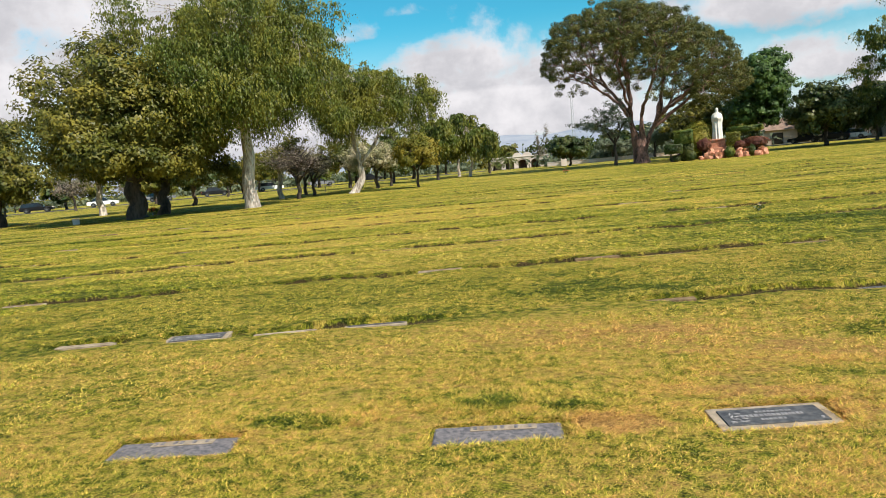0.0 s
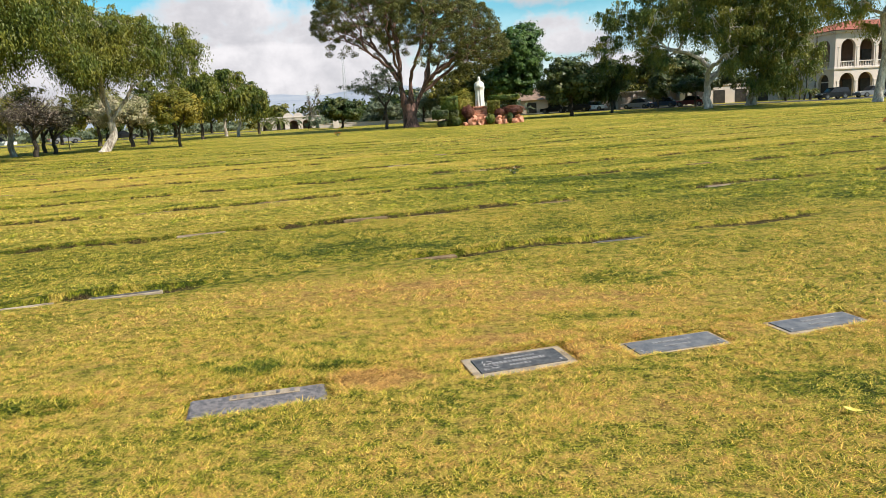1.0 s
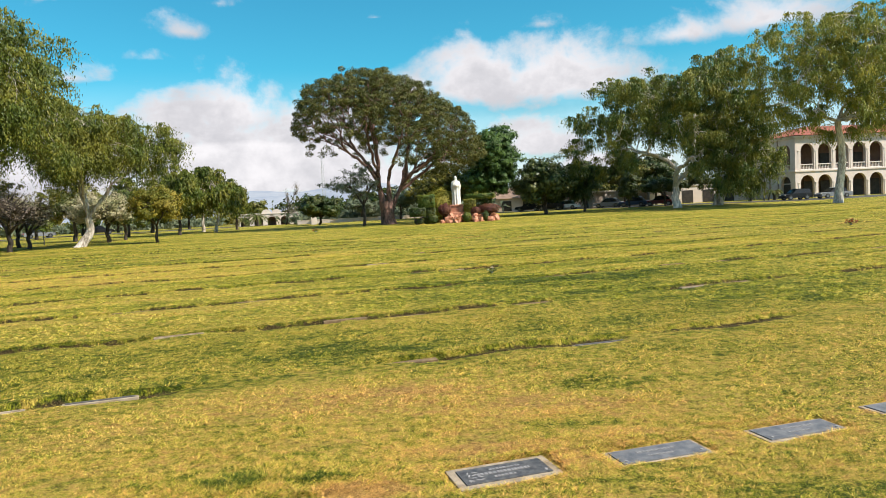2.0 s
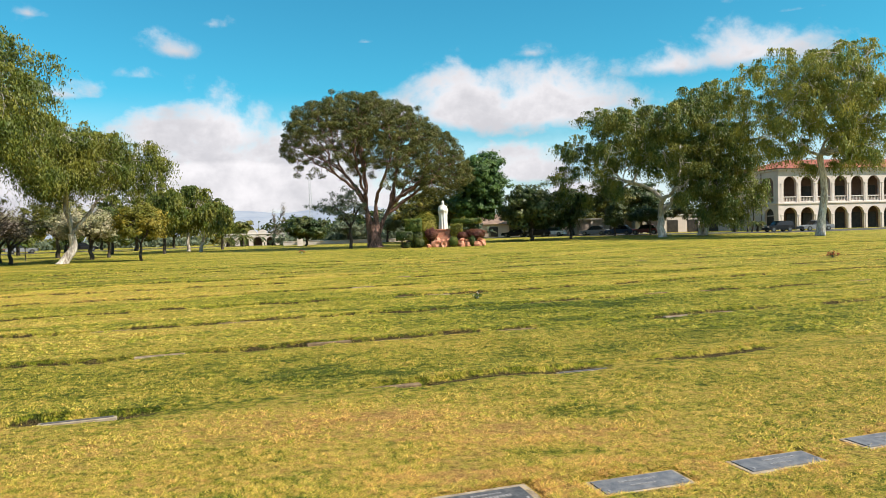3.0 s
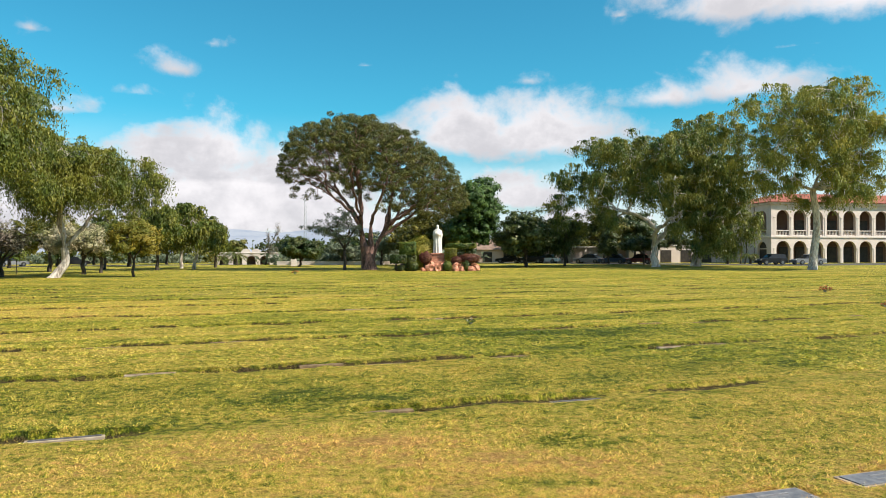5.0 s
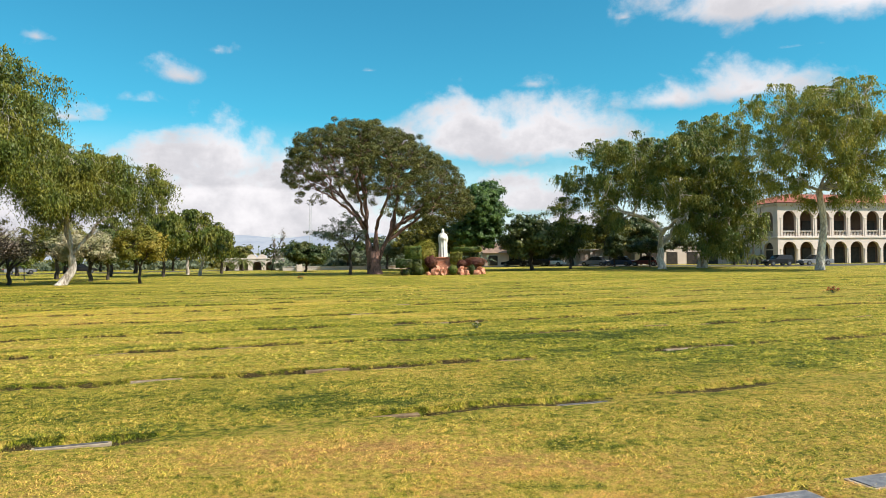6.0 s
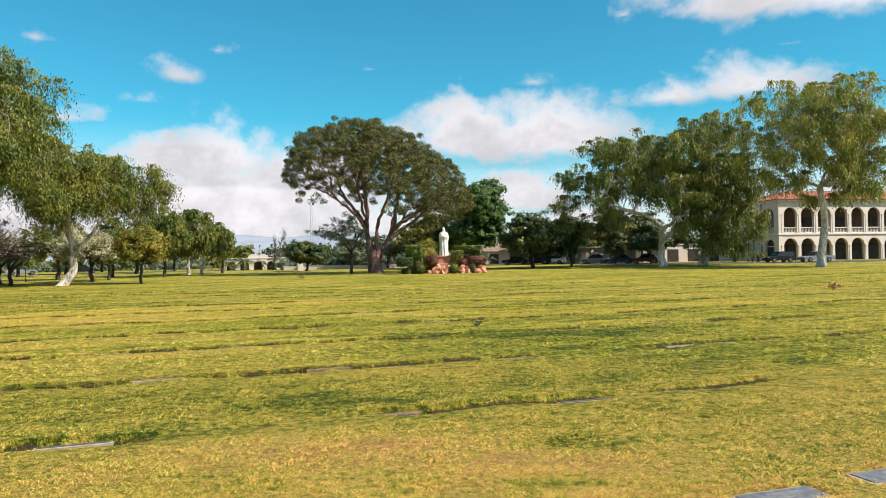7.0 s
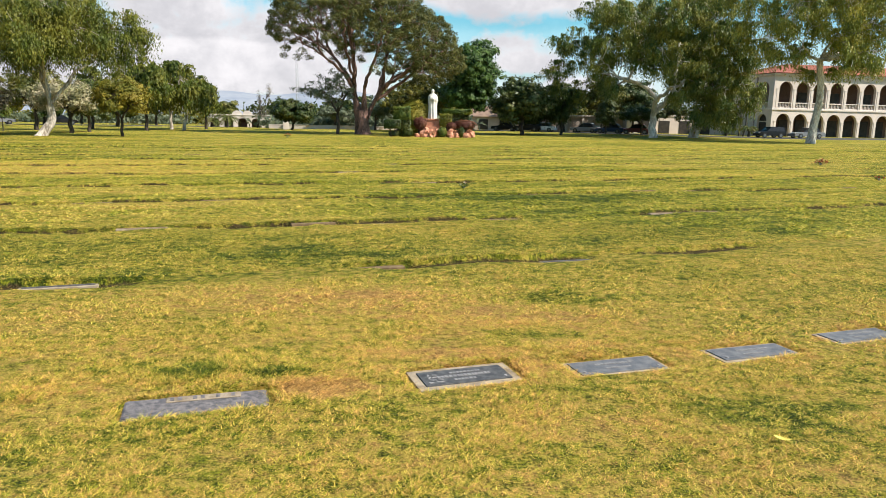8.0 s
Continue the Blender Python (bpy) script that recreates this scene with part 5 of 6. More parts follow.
for k in range(1, BAYS):
    shared("wall_bay", low_bay, pose(0.6 + k * BAY, 0, 0), house)
    shared("wall_bay", high_bay, pose(0.6 + k * BAY, 0, LOW + 0.3), house)
    shared("balustrade", rail, pose(0.925 + k * BAY, 0.1, LOW + 0.3), house)
    shared("niche_door", door_leaf, pose(1.3 + k * BAY, 3.9, 0.02), house)
for k in range(0, BAYS, 2):
    shared("niche_door", door_leaf, pose(1.3 + k * BAY, 3.9, LOW + 0.32), house)
END = 0.6 + BAYS * BAY
part("corner_pier", one_box(-0.02, -0.02, 0, 0.6, WALL, LOW + HIGH + 0.3), STUCCO, house)
part("string_course", one_box(-0.18, -0.16, LOW, END + 0.1, WALL, LOW + 0.3, bevel=0.05), STUCCO_TRIM, house)
part("cornice", one_box(-0.35, -0.35, LOW + HIGH + 0.3, END + 0.3, WALL, LOW + HIGH + 0.65, bevel=0.08), STUCCO_TRIM, house)
part("plinth", one_box(-0.4, -1.2, -0.6, END, 15.0, 0.0), PAVING, house)
# gallery surfaces use the brown with the recess shade in its colour
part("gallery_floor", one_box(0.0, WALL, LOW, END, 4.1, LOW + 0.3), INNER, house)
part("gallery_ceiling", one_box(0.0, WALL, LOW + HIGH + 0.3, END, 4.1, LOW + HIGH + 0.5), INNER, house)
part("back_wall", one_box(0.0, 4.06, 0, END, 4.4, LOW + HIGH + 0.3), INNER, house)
for k in range(BAYS + 1):
    part("pier", one_box(0.46 + k * BAY, -0.07, 0, 0.74 + k * BAY, 0.0, 2.35), STUCCO_TRIM, house)
    part("capital", one_box(0.38 + k * BAY, -0.11, 2.35, 0.82 + k * BAY, 0.0, 2.5, bevel=0.03), STUCCO_TRIM, house)
    part("pier", one_box(0.48 + k * BAY, -0.06, LOW + 0.3, 0.72 + k * BAY, 0.0, LOW + 3.2), STUCCO_TRIM, house)
    part("capital", one_box(0.40 + k * BAY, -0.10, LOW + 3.2, 0.80 + k * BAY, 0.0, LOW + 3.34, bevel=0.03), STUCCO_TRIM, house)

# the end wall with its arched windows
DEPTH = 15.0
side = pose(0, DEPTH, 0, 0, 0, -90)
SIDE_BAYS = [("plain", 3.6), ("plain", 4.2), ("plain", 2.6), ("window", 4.6)]
at = 0.0
for kind, wide in SIDE_BAYS:
    for base, tall in ((0, LOW), (LOW + 0.3, HIGH)):
        if kind == "window":
            wall = part("end_wall", arch_panel(wide, tall, 2.3, 0.0, 2.95 if base else 2.4, 0.5), STUCCO, house)
            wall.matrix_local = side @ pose(at, 0, base)
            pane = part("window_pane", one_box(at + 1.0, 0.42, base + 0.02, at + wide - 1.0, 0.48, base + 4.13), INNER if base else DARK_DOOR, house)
            pane.matrix_local = side
            ledge = part("balustrade" if base else "transom", balustrade(2.4, 0.3) if base else one_box(0, 0.3, 2.3, 2.4, 0.42, 2.45), STUCCO_TRIM, house)
            ledge.matrix_local = side @ pose(at + 1.1, 0.06, base)
        else:
            wall = part("end_wall", one_box(at, 0, base, at + wide, 0.5, base + tall), STUCCO, house)
            wall.matrix_local = side
    at += wide
for low, high, out in ((LOW, LOW + 0.3, 0.16), (LOW + HIGH + 0.3, LOW + HIGH + 0.65, 0.35)):
    band = part("string_course" if out < 0.2 else "cornice", one_box(0, -out, low, DEPTH - 0.2, 0.5, high, bevel=0.04), STUCCO_TRIM, house)
    band.matrix_local = side
part("core", one_box(0.55, 4.45, 0, END, DEPTH - 0.05, LOW + HIGH + 0.3), STUCCO, house)


def tile_slope(length, run, rise, inset_left, inset_right):
    """A tiled roof slope with rounded courses running down it."""
    columns, rows_ = int(length / 0.3) * 2, 5
    verts = []
    for c in range(columns + 1):
        for r in range(rows_ + 1):
            t = r / rows_
            left, right = inset_left * t, length - inset_right * t
            x = left + (right - left) * c / columns
            verts.append((x, run * t, rise * t + (0.07 if c % 2 else 0.0) - 0.02 * (r % 2)))
    i, j = np.meshgrid(np.arange(columns), np.arange(rows_), indexing="ij")
    q = rows_ + 1
    faces = np.stack([i * q + j, (i + 1) * q + j, (i + 1) * q + j + 1, i * q + j + 1], -1).reshape(-1, 4)
    return fast_mesh("roof", verts, faces)


EAVE = LOW + HIGH + 0.66
front_roof = part("roof", tile_slope(END + 1.1, 8.2, 2.1, 8.2, 0.0), roof_mat, house)
front_roof.matrix_local = pose(-0.7, -0.7, EAVE)
end_roof = part("roof", tile_slope(16.4, 8.2, 2.1, 8.2, 8.2), roof_mat, house)
end_roof.matrix_local = pose(-0.7, 15.7, EAVE, 0, 0, -90)
rear_roof = part("roof", tile_slope(END + 1.1, 8.2, 2.1, 0.0, 8.2), roof_mat, house)
rear_roof.matrix_local = pose(END + 0.4, 15.7, EAVE, 0, 0, 180)

# the lower wing behind the gum trees
wing = thing("low_wing", pose(32.5, 119.5, 0.25, 0, 0, 6), "long low pale wall building behind the gum trees", "building")
part("wall", one_box(0, 0, -0.5, 17.0, 6, 3.0), STUCCO, wing)
part("coping", one_box(-0.15, -0.15, 3.0, 17.15, 6.1, 3.2, bevel=0.04), STUCCO_TRIM, wing)
for k in range(4):
    part("dark_opening", one_box(2.0 + k * 3.6, -0.06, 0.0, 3.9 + k * 3.6, 0.02, 2.3), DARK_DOOR, wing)

# the crypt wall with its grid of niche fronts
crypt = thing("niche_wall", pose(18.0, 122.0, 0.25, 0, 0, -3), "dusty pink garden crypt wall with a grid of pale niche fronts", "building")
part("wall", one_box(0, 0, -0.5, 15.5, 2.5, 2.7), PINK_WALL, crypt)
part("coping", one_box(-0.2, -0.25, 2.7, 15.7, 2.7, 2.95, bevel=0.05), STUCCO_TRIM, crypt)
front = part("niche_front", one_box(0, 0, 0, 0.68, 0.05, 0.52, bevel=0.012), STUCCO_TRIM, crypt)
front.matrix_local = pose(8.2, -0.05, 0.35)
for c in range(5):
    for r in range(4):
        if c or r:
            shared("niche_front", front, pose(8.2 + c * 0.8, -0.05, 0.35 + r * 0.6), crypt)
for x in (0.2, 4.6, 7.4, 13.0):
    part("pilaster", one_box(x, -0.14, -0.3, x + 0.4, 0.0, 2.7), STUCCO_TRIM, crypt)

hall = thing("gabled_hall", pose(7.0, 137.0, 0.2, 0, 0, -4), "low pink-walled hall with a brown shingle roof", "building")
part("wall", one_box(0, 0, -0.5, 14.0, 7, 2.7), PINK_WALL, hall)
bm = bmesh.new()
for x in (-0.5, 14.5):
    for y, z in ((-0.6, 2.6), (3.5, 4.7), (7.6, 2.6), (3.5, 2.7)):
        bm.verts.new((x, y, z))
bm.verts.ensure_lookup_table()
for f in ((0, 4, 5, 1), (1, 5, 6, 2), (0, 1, 2, 3), (7, 6, 5, 4), (0, 3, 7, 4), (3, 2, 6, 7)):
    bm.faces.new([bm.verts[k] for k in f])
bmesh.ops.recalc_face_normals(bm, faces=bm.faces)
part("roof", bm, plain("brown_shingles", (0.16, 0.10, 0.075), (0.27, 0.18, 0.13), 1.5, 0.9, 0, 0.5, 0.03, 9.0), hall)
for k in range(3):
    part("dark_opening", one_box(1.8 + k * 4.0, -0.06, 0.2, 3.6 + k * 4.0, 0.02, 2.1), DARK_DOOR, hall)

chapel = thing("low_chapel", pose(-40.2, 129.0, 0.0, 0, 0, 12) @ Matrix.Scale(0.8, 4, (0, 0, 1)), "low cream chapel with arched openings and scalloped parapets", "building")
bay = part("wall_bay", arch_panel(2.4, 2.7, 1.6, 0.0, 1.3, 0.4), STUCCO, chapel)
bay.matrix_local = pose(0, 0, -0.1)
for k in range(1, 5):
    shared("wall_bay", bay, pose(k * 2.4, 0, -0.1), chapel)
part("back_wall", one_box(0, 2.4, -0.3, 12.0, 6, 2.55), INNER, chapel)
part("roof", one_box(-0.2, -0.2, 2.6, 12.2, 6.2, 2.85, bevel=0.05), STUCCO_TRIM, chapel)
for x in (5.1, 6.9):
    bm = bmesh.new()
    bmesh.ops.create_cone(bm, cap_ends=True, segments=28, radius1=0.85, radius2=0.85, depth=0.4, matrix=pose(x, 0.1, 2.85, 90))
    part("parapet", bm, STUCCO_TRIM, chapel)

garden_wall = thing("garden_wall", pose(-27.5, 121.0, 0.0, 0, 0, 3), "long low cream garden wall beyond the pine", "wall")
part("wall", one_box(0, 0, -0.3, 22.0, 0.35, 0.62), STUCCO, garden_wall)
part("coping", one_box(-0.05, -0.06, 0.62, 22.05, 0.41, 0.70, bevel=0.02), STUCCO_TRIM, garden_wall)
plinth2 = thing("pedestal", facing(-22.8, 112.0), "small square cream pedestal far across the lawn", "pedestal")
part("shaft", one_box(-0.45, -0.45, -0.2, 0.45, 0.45, 1.2, bevel=0.05), STUCCO_TRIM, plinth2)
statue("statue", "small white statue on a pedestal far across the lawn", facing(-22.8, 112.0, floor_z(-22.8, 112.0) + 1.2), 1.7)


# ---- cars ----
def car(name, label, m, colour, long, tall, suv):
    """A parked car: body with wheel arches, glasshouse, bumpers, lamps and wheels."""
    home = thing(name, m, label, "car", "parked cars")
    w, half = 0.9, long / 2
    belt = tall * 0.58
    side = [(-half, 0.32), (-half - 0.02, 0.62), (-half + 0.08, belt), (-half * 0.48, belt + 0.02), (half * 0.42, belt), (half - 0.15, belt * 0.86), (half, 0.6), (half, 0.3)]
    for k in range(9):
        a = math.pi * k / 8
        side.append((half * 0.62 + 0.38 * math.cos(a), 0.3 + 0.38 * math.sin(a)))
    for k in range(9):
        a = math.pi * k / 8
        side.append((-half * 0.6 + 0.38 * math.cos(a), 0.3 + 0.38 * math.sin(a)))
    bm = bmesh.new()
    faces = []
    for y in (-w, w):
        faces.append([bm.verts.new((x, y * (0.96 if z > belt - 0.05 else 1.0), z)) for x, z in side])
    count = len(side)
    bm.faces.new(faces[0])
    bm.faces.new(faces[1][::-1])
    for k in range(count):
        bm.faces.new([faces[0][k], faces[1][k], faces[1][(k + 1) % count], faces[0][(k + 1) % count]])
    bmesh.ops.recalc_face_normals(bm, faces=bm.faces)
    bmesh.ops.triangulate(bm, faces=bm.faces)
    part("body", bm, colour, home)
    back = -half * (0.93 if suv else 0.72)
    cabin = [(back, belt), (back + (0.18 if suv else 0.5), tall - 0.07), (half * 0.12, tall - 0.05), (half * 0.44, belt)]
    roof = [(back + (0.14 if suv else 0.42), tall - 0.09), (back + (0.3 if suv else 0.7), tall), (half * 0.0, tall), (half * 0.16, tall - 0.08)]
    for nm, prof, mat, inset in (("glasshouse", cabin, GLASS, 0.84), ("roof", roof, colour, 0.79)):
        bm = bmesh.new()
        rows = [[bm.verts.new((x, sy * w * (0.93 if z <= belt + 0.01 else inset), z)) for x, z in prof] for sy in (-1, 1)]
        bm.faces.new(rows[0])
        bm.faces.new(rows[1][::-1])
        for k in range(4):
            bm.faces.new([rows[0][k], rows[1][k], rows[1][(k + 1) % 4], rows[0][(k + 1) % 4]])
        bmesh.ops.recalc_face_normals(bm, faces=bm.faces)
        part(nm, bm, mat, home)
    for x in (half * 0.62, -half * 0.6):
        for y in (-w + 0.08, w - 0.08):
            bm = bmesh.new()
            bmesh.ops.create_cone(bm, cap_ends=True, segments=20, radius1=0.33, radius2=0.33, depth=0.22, matrix=pose(x, y, 0.33, 90))
            tyre = part("wheel", bm, TYRE, home)
            bm = bmesh.new()
            bmesh.ops.create_cone(bm, cap_ends=True, segments=14, radius1=0.2, radius2=0.17, depth=0.26, matrix=pose(x, y, 0.33, 90))
            part("rim", bm, RIM, tyre)
    for y in (-0.65, 0.65):
        part("headlight", one_box(half - 0.1, y - 0.16, 0.62, half + 0.015, y + 0.16, 0.76, bevel=0.02), STUCCO_TRIM, home)
        part("tail_light", one_box(-half - 0.03, y - 0.12, 0.66, -half + 0.06, y + 0.12, 0.82, bevel=0.02), PETAL_RED, home)
    return home


def parked(x, y, turn_, *rest):
    return car(rest[0], rest[1], pose(x, y, float(slope(x, y)) + 0.03, 0, 0, turn_), *rest[2:])


parked(47.6, 100.3, 186, "parked_car", "black off-road car parked on the drive", CAR_BLACK, 3.95, 1.55, True)
parked(53.0, 100.6, 188, "parked_car", "silver grey car parked behind the tall trunk", CAR_GREY, 4.7, 1.5, False)
parked(23.9, 111.5, 150, "parked_car", "silver blue car parked on the drive", CAR_GREY, 4.5, 1.5, False)
parked(27.2, 109.0, 150, "parked_car", "dark blue car parked on the drive", CAR_BLUE, 4.4, 1.5, False)
parked(30.7, 107.3, 155, "parked_car", "dark red car parked under the trees", CAR_RED, 4.5, 1.5, False)
parked(12.3, 121.0, 160, "parked_car", "black car parked beyond the round tree", CAR_BLACK, 4.5, 1.5, False)
parked(15.7, 117.5, 155, "parked_car", "black car parked beyond the round tree", CAR_BLACK, 4.6, 1.6, True)
parked(18.0, 117.0, 155, "parked_car", "white car parked beyond the round tree", CAR_WHITE, 4.5, 1.5, False)
for k, (x, y) in enumerate([(-112, 68), (-104, 73), (-97, 78), (-90, 84), (-84, 90), (-78, 96), (-72, 103), (-66, 110), (-60, 117)]):
    parked(x, y, 42, "parked_car", ("white car parked on the far drive", "silver car parked on the far drive", "dark car parked on the far drive")[k % 3], (CAR_WHITE, CAR_GREY, CAR_BLACK)[k % 3], 4.5, 1.5, k % 2 == 0)


# ---- lamp posts, mast, hills ----
mast = thing("radio_mast", pose(-45.0, 240.0, 0.0), "thin lattice radio mast on the horizon", "mast")
verts, faces = [], []
for a in (0, 120, 240):
    c, s_ = math.cos(radians(a)), math.sin(radians(a))
    tube([(0.8 * c, 0.8 * s_, -1), (0.35 * c, 0.35 * s_, 22)], [0.05, 0.035], 5, verts, faces)
for k in range(14):
    z, r = 1.5 * k, 0.8 - 0.45 * k * 1.5 / 22
    for a in (0, 120, 240):
        p, q2 = radians(a), radians(a + 120)
        tube([(r * math.cos(p), r * math.sin(p), z), (r * math.cos(q2), r * math.sin(q2), z + 1.5)], [0.025, 0.025], 4, verts, faces)
part("lattice", fast_mesh("lattice", np.concatenate(verts), np.concatenate(faces)), STEEL, mast)

a = np.radians(np.linspace(-75, 75, 220))
rows = []
for k, (dist, lift) in enumerate([(1700, 0.0), (1900, 0.45), (2300, 1.0), (2700, 0.5), (3000, -0.1)]):
    tall = 62 + 34 * wobble(a * 10, 0 * a, 5.0, 5) + 9 * wobble(a * 10, 0 * a, 1.1, 6 + k)
    rows.append(np.stack([np.sin(a) * dist, np.cos(a) * dist, np.maximum(tall, 12) * lift - 3], -1))
hill_verts = np.stack(rows, 1).reshape(-1, 3)
i, j = np.meshgrid(np.arange(219), np.arange(4), indexing="ij")
hill_faces = np.stack([i * 5 + j, (i + 1) * 5 + j, (i + 1) * 5 + j + 1, i * 5 + j + 1], -1).reshape(-1, 4)
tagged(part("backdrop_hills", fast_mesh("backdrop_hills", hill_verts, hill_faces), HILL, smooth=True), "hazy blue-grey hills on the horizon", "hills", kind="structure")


# ---- grave markers ----
def marker(x, y, turn_, kind, seed):
    """A flat marker: a border or bed, a plate let into it, and bars for its worn lettering."""
    rng = np.random.default_rng(seed)
    words = {"bordered": "flat dark bronze grave plate in a pale concrete border", "plain": "flat grey grave plate with a thin pale border in the lawn",
             "overgrown": "dark flat grave plate partly covered by dry grass", "sunken": "sunken pale concrete grave marker edged by turf", "bare": "bare earth strip over a sunken grave marker"}
    home = thing("grave_marker", pose(x, y, -0.056 if kind in ("sunken", "bare") else -0.034, 0.6, 0.4 * rng.uniform(-1, 1), turn_), words[kind], "grave marker", "flat grave markers")
    hw, hd = WIDTHS.get(kind, M_WIDE) / 2, BEDS.get(kind, M_DEEP) / 2
    rim = {"bordered": 0.055, "plain": 0.03, "overgrown": 0.012, "sunken": 0.03, "bare": 0.02}[kind]
    base_mat = {"overgrown": PLATE_DARK, "bare": DUST}.get(kind, CONCRETE)
    part("border", one_box(-hw, -hd, -0.08, hw, hd, 0.016, bevel=0.006), base_mat, home)
    if kind == "bare":
        return home
    plate_mat = {"bordered": GRANITE, "plain": PALE_PLATE, "overgrown": PLATE_DARK, "sunken": GRANITE if seed % 3 == 0 else CONCRETE}[kind]
    part("plate", one_box(-hw + rim, -hd + rim, 0.012, hw - rim, hd - rim, 0.024, bevel=0.004), plate_mat, home)
    if kind in ("bordered", "plain"):
        for low, wide, size in ((0.055, 0.20, 0.020), (0.0, 0.36, 0.034), (-0.06, 0.13, 0.022)) if kind == "bordered" else ((0.035, 0.26, 0.026), (-0.04, 0.18, 0.02)):
            shift = rng.uniform(-0.03, 0.05)
            at = shift - wide / 2
            while at < shift + wide / 2:
                step = rng.uniform(0.016, 0.03)
                part("letter_bar", one_box(at, low - size / 2, 0.024, at + step * 0.7, low + size / 2, 0.027), LETTER, home)
                at += step
    if kind == "bordered":  # a cast spray of leaves at one end of the plate
        for k in range(11):
            bm = bmesh.new()
            bmesh.ops.create_icosphere(bm, subdivisions=1, radius=0.5, matrix=Matrix.Diagonal((0.045, 0.014, 0.008, 1)))
            leaf_ = part("cast_leaf", bm, LETTER, home)
            leaf_.matrix_local = pose(-0.235 + 0.035 * (k % 3) + rng.uniform(-0.01, 0.01), -0.075 + 0.04 * (k // 3), 0.025, 0, 0, rng.uniform(-70, 70))
    if kind == "overgrown":
        part("nameplate", one_box(-0.17, 0.04, 0.024, 0.24, 0.115, 0.030, bevel=0.004), CONCRETE, home, "pale worn strip")
        for k in (0, 1, 3, 4, 6, 8):
            part("letter_bar", one_box(-0.15 + k * 0.042, 0.055, 0.030, -0.128 + k * 0.042, 0.1, 0.033), PLATE_DARK, home)
    if kind in ("bordered", "plain"):
        for sx in (-1, 1):
            bm = bmesh.new()
            bmesh.ops.create_cone(bm, cap_ends=True, segments=12, radius1=0.012, radius2=0.010, depth=0.006, matrix=Matrix.Translation((sx * (hw - rim - 0.035), -hd + rim + 0.035, 0.027)))
            part("rosette", bm, LETTER, home)
    return home


for k, (x, y, turn_, kind) in enumerate(MARKERS):
    marker(x, y, turn_, kind, 100 + k)
rng = np.random.default_rng(17)
for k, row in enumerate(ROWS[2:9]):
    for u in np.arange(-16, 24, 1.12):
        if rng.uniform() < (0.42 if k < 3 else 0.3):
            u2, v2 = u + rng.uniform(-0.15, 0.15), row + 0.0
            x, y = u2 * RC - v2 * RS, u2 * RS + v2 * RC
            home = thing("grave_marker", pose(x, y, floor_z(x, y) + 0.002, 0, 0, 20), "sunken flat grave marker almost hidden by turf", "grave marker", "flat grave markers")
            part("border", one_box(-M_WIDE / 2, -0.03, -0.08, M_WIDE / 2, 0.06, 0.010, bevel=0.006), CONCRETE if rng.uniform() < 0.4 else DUST, home)
            part("plate", one_box(-M_WIDE / 2 + 0.03, -0.015, 0.006, M_WIDE / 2 - 0.03, 0.045, 0.016, bevel=0.003), DUST, home)


def flowers(name, label, xy, size, petals, count, seed):
    """A bunch of flowers in a ground vase: stems, leaves and blossoms."""
    rng = np.random.default_rng(seed)
    home = thing(name, pose(xy[0], xy[1], floor_z(*xy)), label, "flowers")
    bm = bmesh.new()
    bmesh.ops.create_cone(bm, cap_ends=True, segments=12, radius1=size * 0.14, radius2=size * 0.22, depth=size * 0.3, matrix=Matrix.Translation((0, 0, size * 0.13)))
    part("vase", bm, STEEL, home)
    p = unit(rng.normal(size=(90, 3)) + (0, 0, 0.4)) * size * rng.uniform(0.3, 0.55, (90, 1)) * (1.2, 1.2, 0.55) + (0, 0, size * 0.36)
    part("foliage", fast_mesh("foliage", *leaves(p, unit(rng.normal(size=(90, 3))), rng, size * 0.3, size * 0.12)), HEDGE, home)
    for mat in petals:
        p = unit(rng.normal(size=(count, 3)) + (0, 0, 0.5)) * size * rng.uniform(0.4, 0.62, (count, 1)) * (1.2, 1.2, 0.6) + (0, 0, size * 0.4)
        c = np.repeat(p, 6, 0) + rng.normal(0, size * 0.05, (count * 6, 3))
        part("blossoms", fast_mesh("blossoms", *leaves(c, unit(rng.normal(size=(count * 6, 3))), rng, size * 0.2, size * 0.13)), mat, home)
    return home


flowers("flower_bunch", "bunch of yellow and dark red flowers standing on the lawn", (17.6, 31.9), 0.36, (PETAL_YELLOW, PETAL_RED, PETAL_YELLOW), 14, 3)
flowers("flower_bunch", "small faded bunch of flowers on a grave", (0.83, 17.8), 0.2, (PETAL_WHITE, PETAL_ORANGE), 5, 4)
flowers("flower_bunch", "small dark bunch of flowers far on the lawn", (-13.0, 64.5), 0.45, (PETAL_RED,), 6, 5)
flowers("flower_bunch", "dark faded bunch of flowers in a ground vase", (14.6, 22.9), 0.24, (PETAL_RED,), 5, 7)
flowers("flower_bunch", "dried flowers beside a dark trunk", (-37.2, 39.0), 0.7, (PETAL_RED, PETAL_ORANGE), 8, 6)

bin_ = thing("litter_bin", facing(-37.6, 32.8), "squat cream concrete litter bin on the grass", "bin")
part("tub", one_box(-0.2, -0.2, -0.05, 0.2, 0.2, 0.3, bevel=0.05), STUCCO_TRIM, bin_)
part("rim", one_box(-0.22, -0.22, 0.3, 0.22, 0.22, 0.34, bevel=0.02), STUCCO_TRIM, bin_)

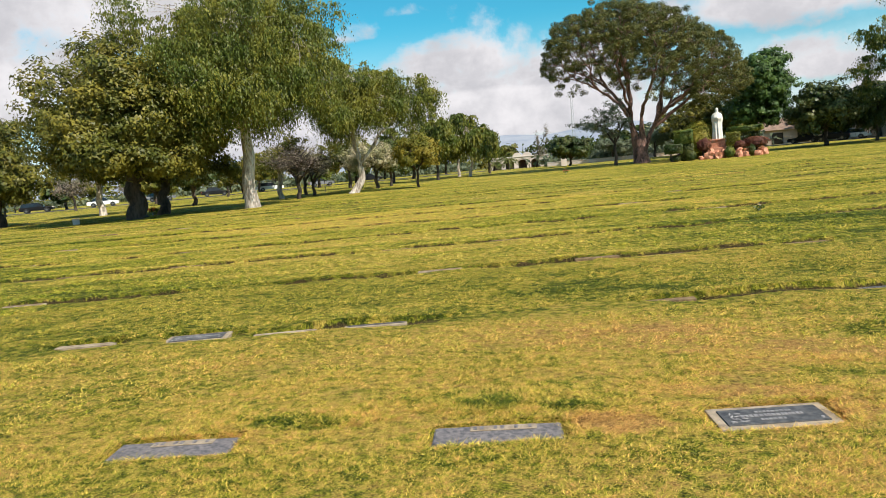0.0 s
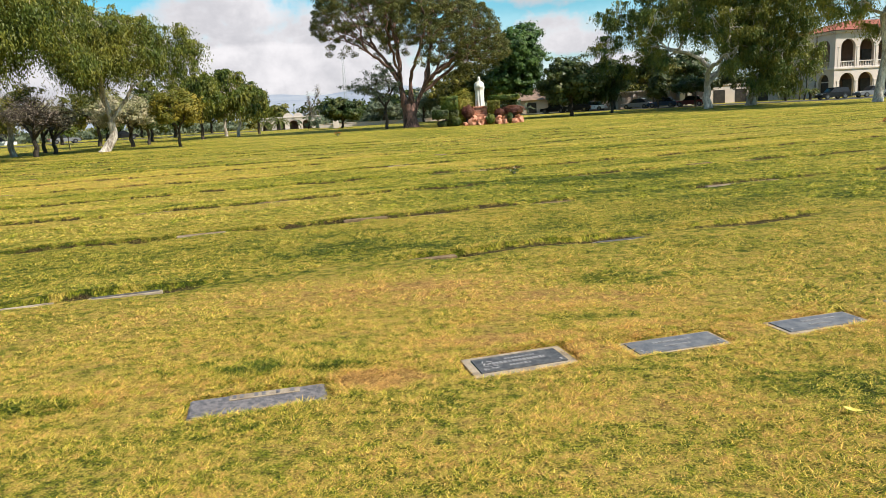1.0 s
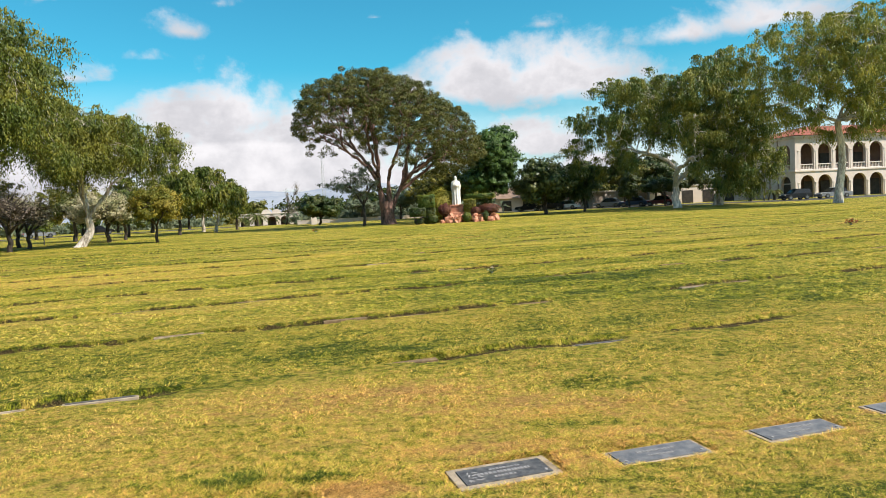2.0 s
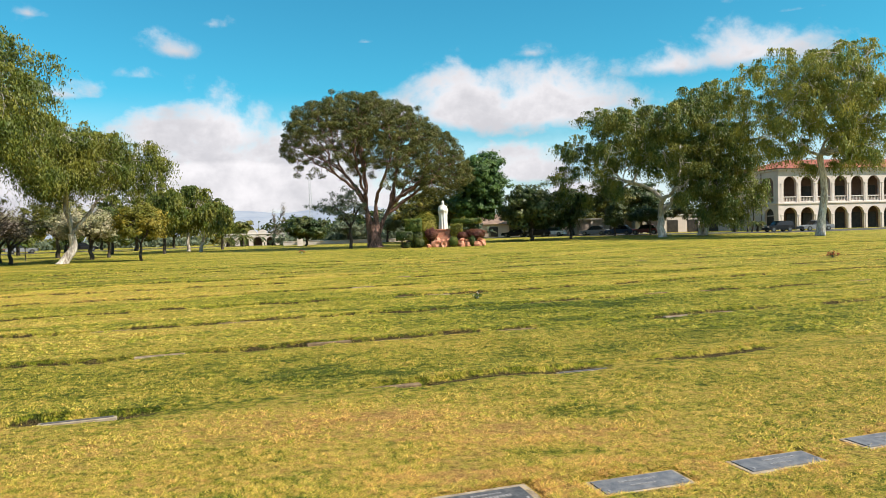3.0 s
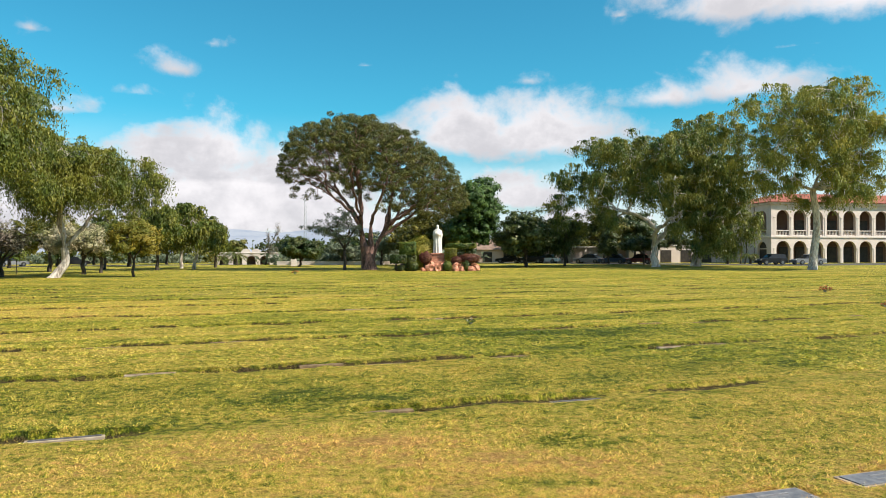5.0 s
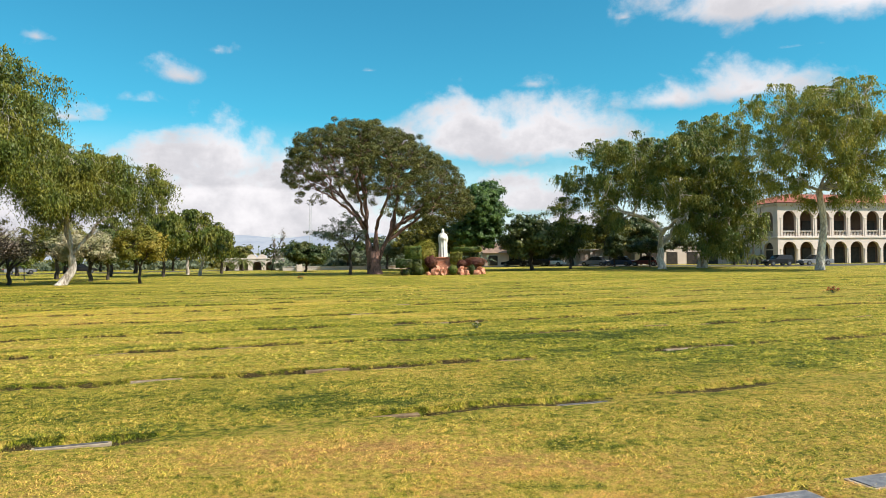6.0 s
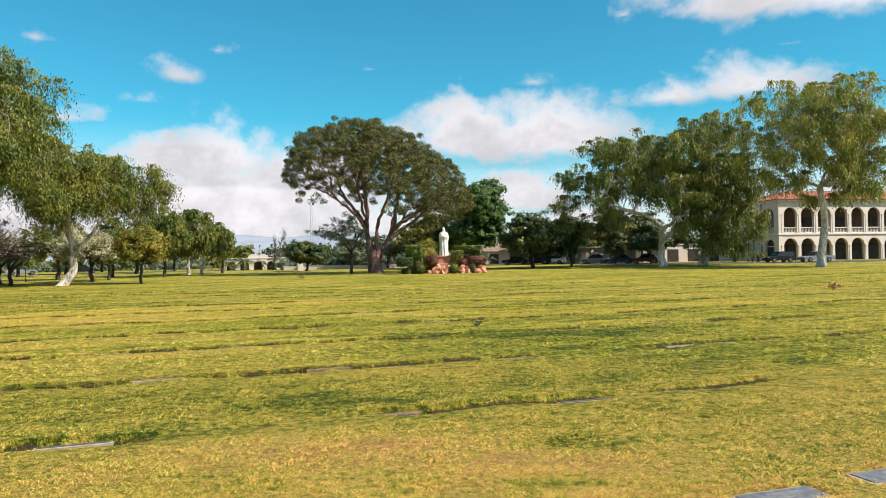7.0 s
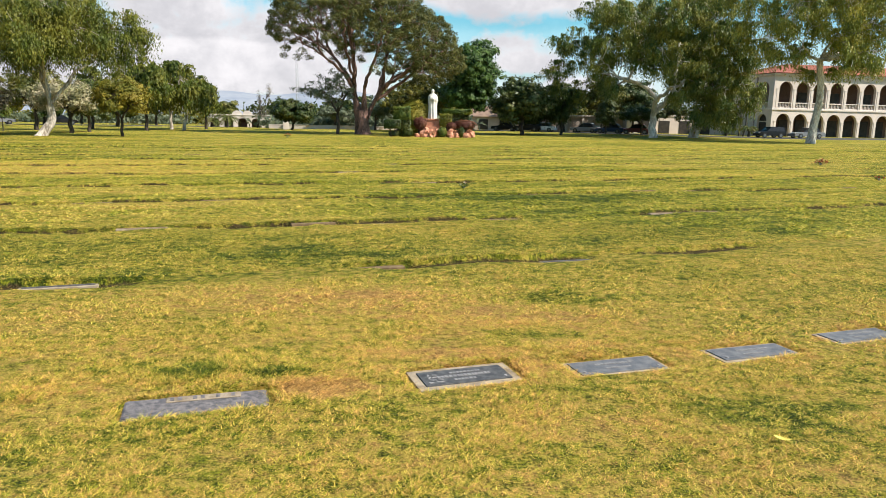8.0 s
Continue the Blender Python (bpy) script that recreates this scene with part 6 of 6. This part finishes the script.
bm = bmesh.new()
outline = [(-0.06, 0), (-0.035, 0.018), (0.0, 0.024), (0.04, 0.014), (0.065, 0), (0.04, -0.014), (0.0, -0.022), (-0.035, -0.016)]
loop = [bm.verts.new((x, y, 0.006 + 6 * y * y + 2.5 * x * x)) for x, y in outline]
middle = bm.verts.new((0, 0, 0.004))
for k in range(8):
    bm.faces.new([loop[k], loop[(k + 1) % 8], middle])
fallen = part("fallen_leaf", bm, LEAF_DRY)
fallen.modifiers.new("thickness", "SOLIDIFY").thickness = 0.002
fallen.matrix_world = pose(1.83, 3.44, floor_z(1.83, 3.44) + 0.022, 4, 6, -25) @ Matrix.Scale(0.72, 4)
tagged(fallen, "yellow fallen leaf lying on the grass", "leaf")


# ---- grass ----
def grass(name, near, far, count, tall, wide, seed, label, lips=0.0):
    """Blades over the stretch of lawn between two distances from where the visitor stands, each a bent sliver."""
    rng = np.random.default_rng(seed)
    r = np.sqrt(rng.uniform(near ** 2, far ** 2, count))
    a = np.radians(np.clip(rng.normal(0, 1, count) * 2 + rng.uniform(-36, 61, count), -50, 75))
    x, y = -np.sin(a) * r, np.cos(a) * r
    if lips:
        k = int(count * lips)
        u = rng.uniform(-far, far, k)
        v = rng.choice(ROWS, k) + rng.normal(0.24, 0.05, k)
        x, y = np.concatenate([x, u * RC - v * RS]), np.concatenate([y, u * RS + v * RC])
        d, b = np.hypot(x, y), np.degrees(np.arctan2(-x, y))
        keep = (d > near) & (d < far) & (b > -37) & (b < 62)
        x, y = x[keep], y[keep]
    u, v = x * RC + y * RS, -x * RS + y * RC
    bare, cut = np.zeros(len(x)), np.ones(len(x))
    for k, row in enumerate(ROWS):
        close = np.abs(v - row) < 1.1
        s, there = row_profile(u[close], v[close], k, row)
        bare[close] = np.maximum(bare[close], there * (s > (0.03 if k > 1 else -0.02) + 0.05 * wobble(u[close], v[close], 0.22, 33)) * (s < 0.13))
        if k == 1:
            cut[close] *= 1 - 0.6 * (s > -0.4) * (s < 0.1)
        if k > 1:  # the turf is shorn before each sunken strip and stands up on its lip
            cut[close] *= 1 - 0.58 * there * smooth((s + 0.7) / 0.5) * (s < 0.1)
            cut[close] *= 1 + 0.5 * there * (s > 0.16) * (s < 0.32)
    keep = rng.uniform(size=len(x)) > bare * 0.86
    x, y, cut = x[keep], y[keep], cut[keep]
    bed = in_bed(x, y)
    keep = (bed < 0) | (rng.uniform(size=len(x)) < np.where(bed < 0.035, 0.6, np.where(wobble(x, y, 0.13, 12) > 0.55, 0.3, 0.03)))
    x, y, cut = x[keep], y[keep], cut[keep]
    tuft_size = 0.05 if near < 4 else 0.09 if near < 8 else 0.2 if near < 20 else 0.45
    tufts = 0.6 * lumps(x, y, tuft_size, 5) + 0.4 * lumps(x + 3.1, y + 1.7, tuft_size * 0.45, 6)
    keep = rng.uniform(size=len(x)) < np.clip(0.25 + 1.5 * tufts, 0, 1)
    x, y, cut, tufts = x[keep], y[keep], cut[keep], tufts[keep]
    n = len(x)
    edge = np.exp(-(in_bed(x, y) / 0.05) ** 2)
    h = tall * rng.uniform(0.55, 1.35, n) * (1 + 0.35 * wobble(x, y, 0.9, 8)) * (0.2 + 1.6 * tufts) * (1 + 0.9 * edge) * cut
    for tx, ty, rx, ry, amount in DRY:
        if amount < -0.45:  # lush tufts stand taller
            h = h * (1 + 0.8 * np.exp(-((x - tx) / rx) ** 2 - ((y - ty) / ry) ** 2))
    root = np.stack([x, y, lawn(x, y) - 0.004], -1)
    turn_ = rng.uniform(0, 2 * np.pi, n)
    side = np.stack([np.cos(turn_), np.sin(turn_), 0 * turn_], -1)
    lean = np.stack([np.cos(turn_ + 1.2), np.sin(turn_ + 1.2), 0 * turn_], -1) * (h * rng.uniform(0.6, 1.9, n))[:, None]
    w = (wide * rng.uniform(0.6, 1.4, n))[:, None]
    up_ = np.array([0, 0, 0.58]) * h[:, None]
    verts = np.stack([root - side * w * 0.7, root + side * w * 0.7, root + lean + up_ * 0.95], 1)
    corners = verts.shape[1]
    ob = part(name, fast_mesh(name, verts.reshape(-1, 3), np.arange(n * corners, dtype=np.int32).reshape(-1, corners)), blades_near if near < 8 else blades_far)
    return tagged(ob, label, "grass", kind="stuff")


grass("grass", 2.5, 5.8, 570000, 0.020, 0.0042, 1, "short mown lawn grass, green and straw-coloured", lips=0.04)
grass("grass", 5.8, 12.0, 500000, 0.026, 0.0072, 2, "mown lawn grass, yellowing in patches", lips=0.06)
grass("grass", 12.0, 30.0, 330000, 0.036, 0.019, 3, "mown lawn grass across the cemetery", lips=0.10)
grass("grass", 30.0, 75.0, 125000, 0.034, 0.052, 4, "mown lawn grass farther across the cemetery", lips=0.10)
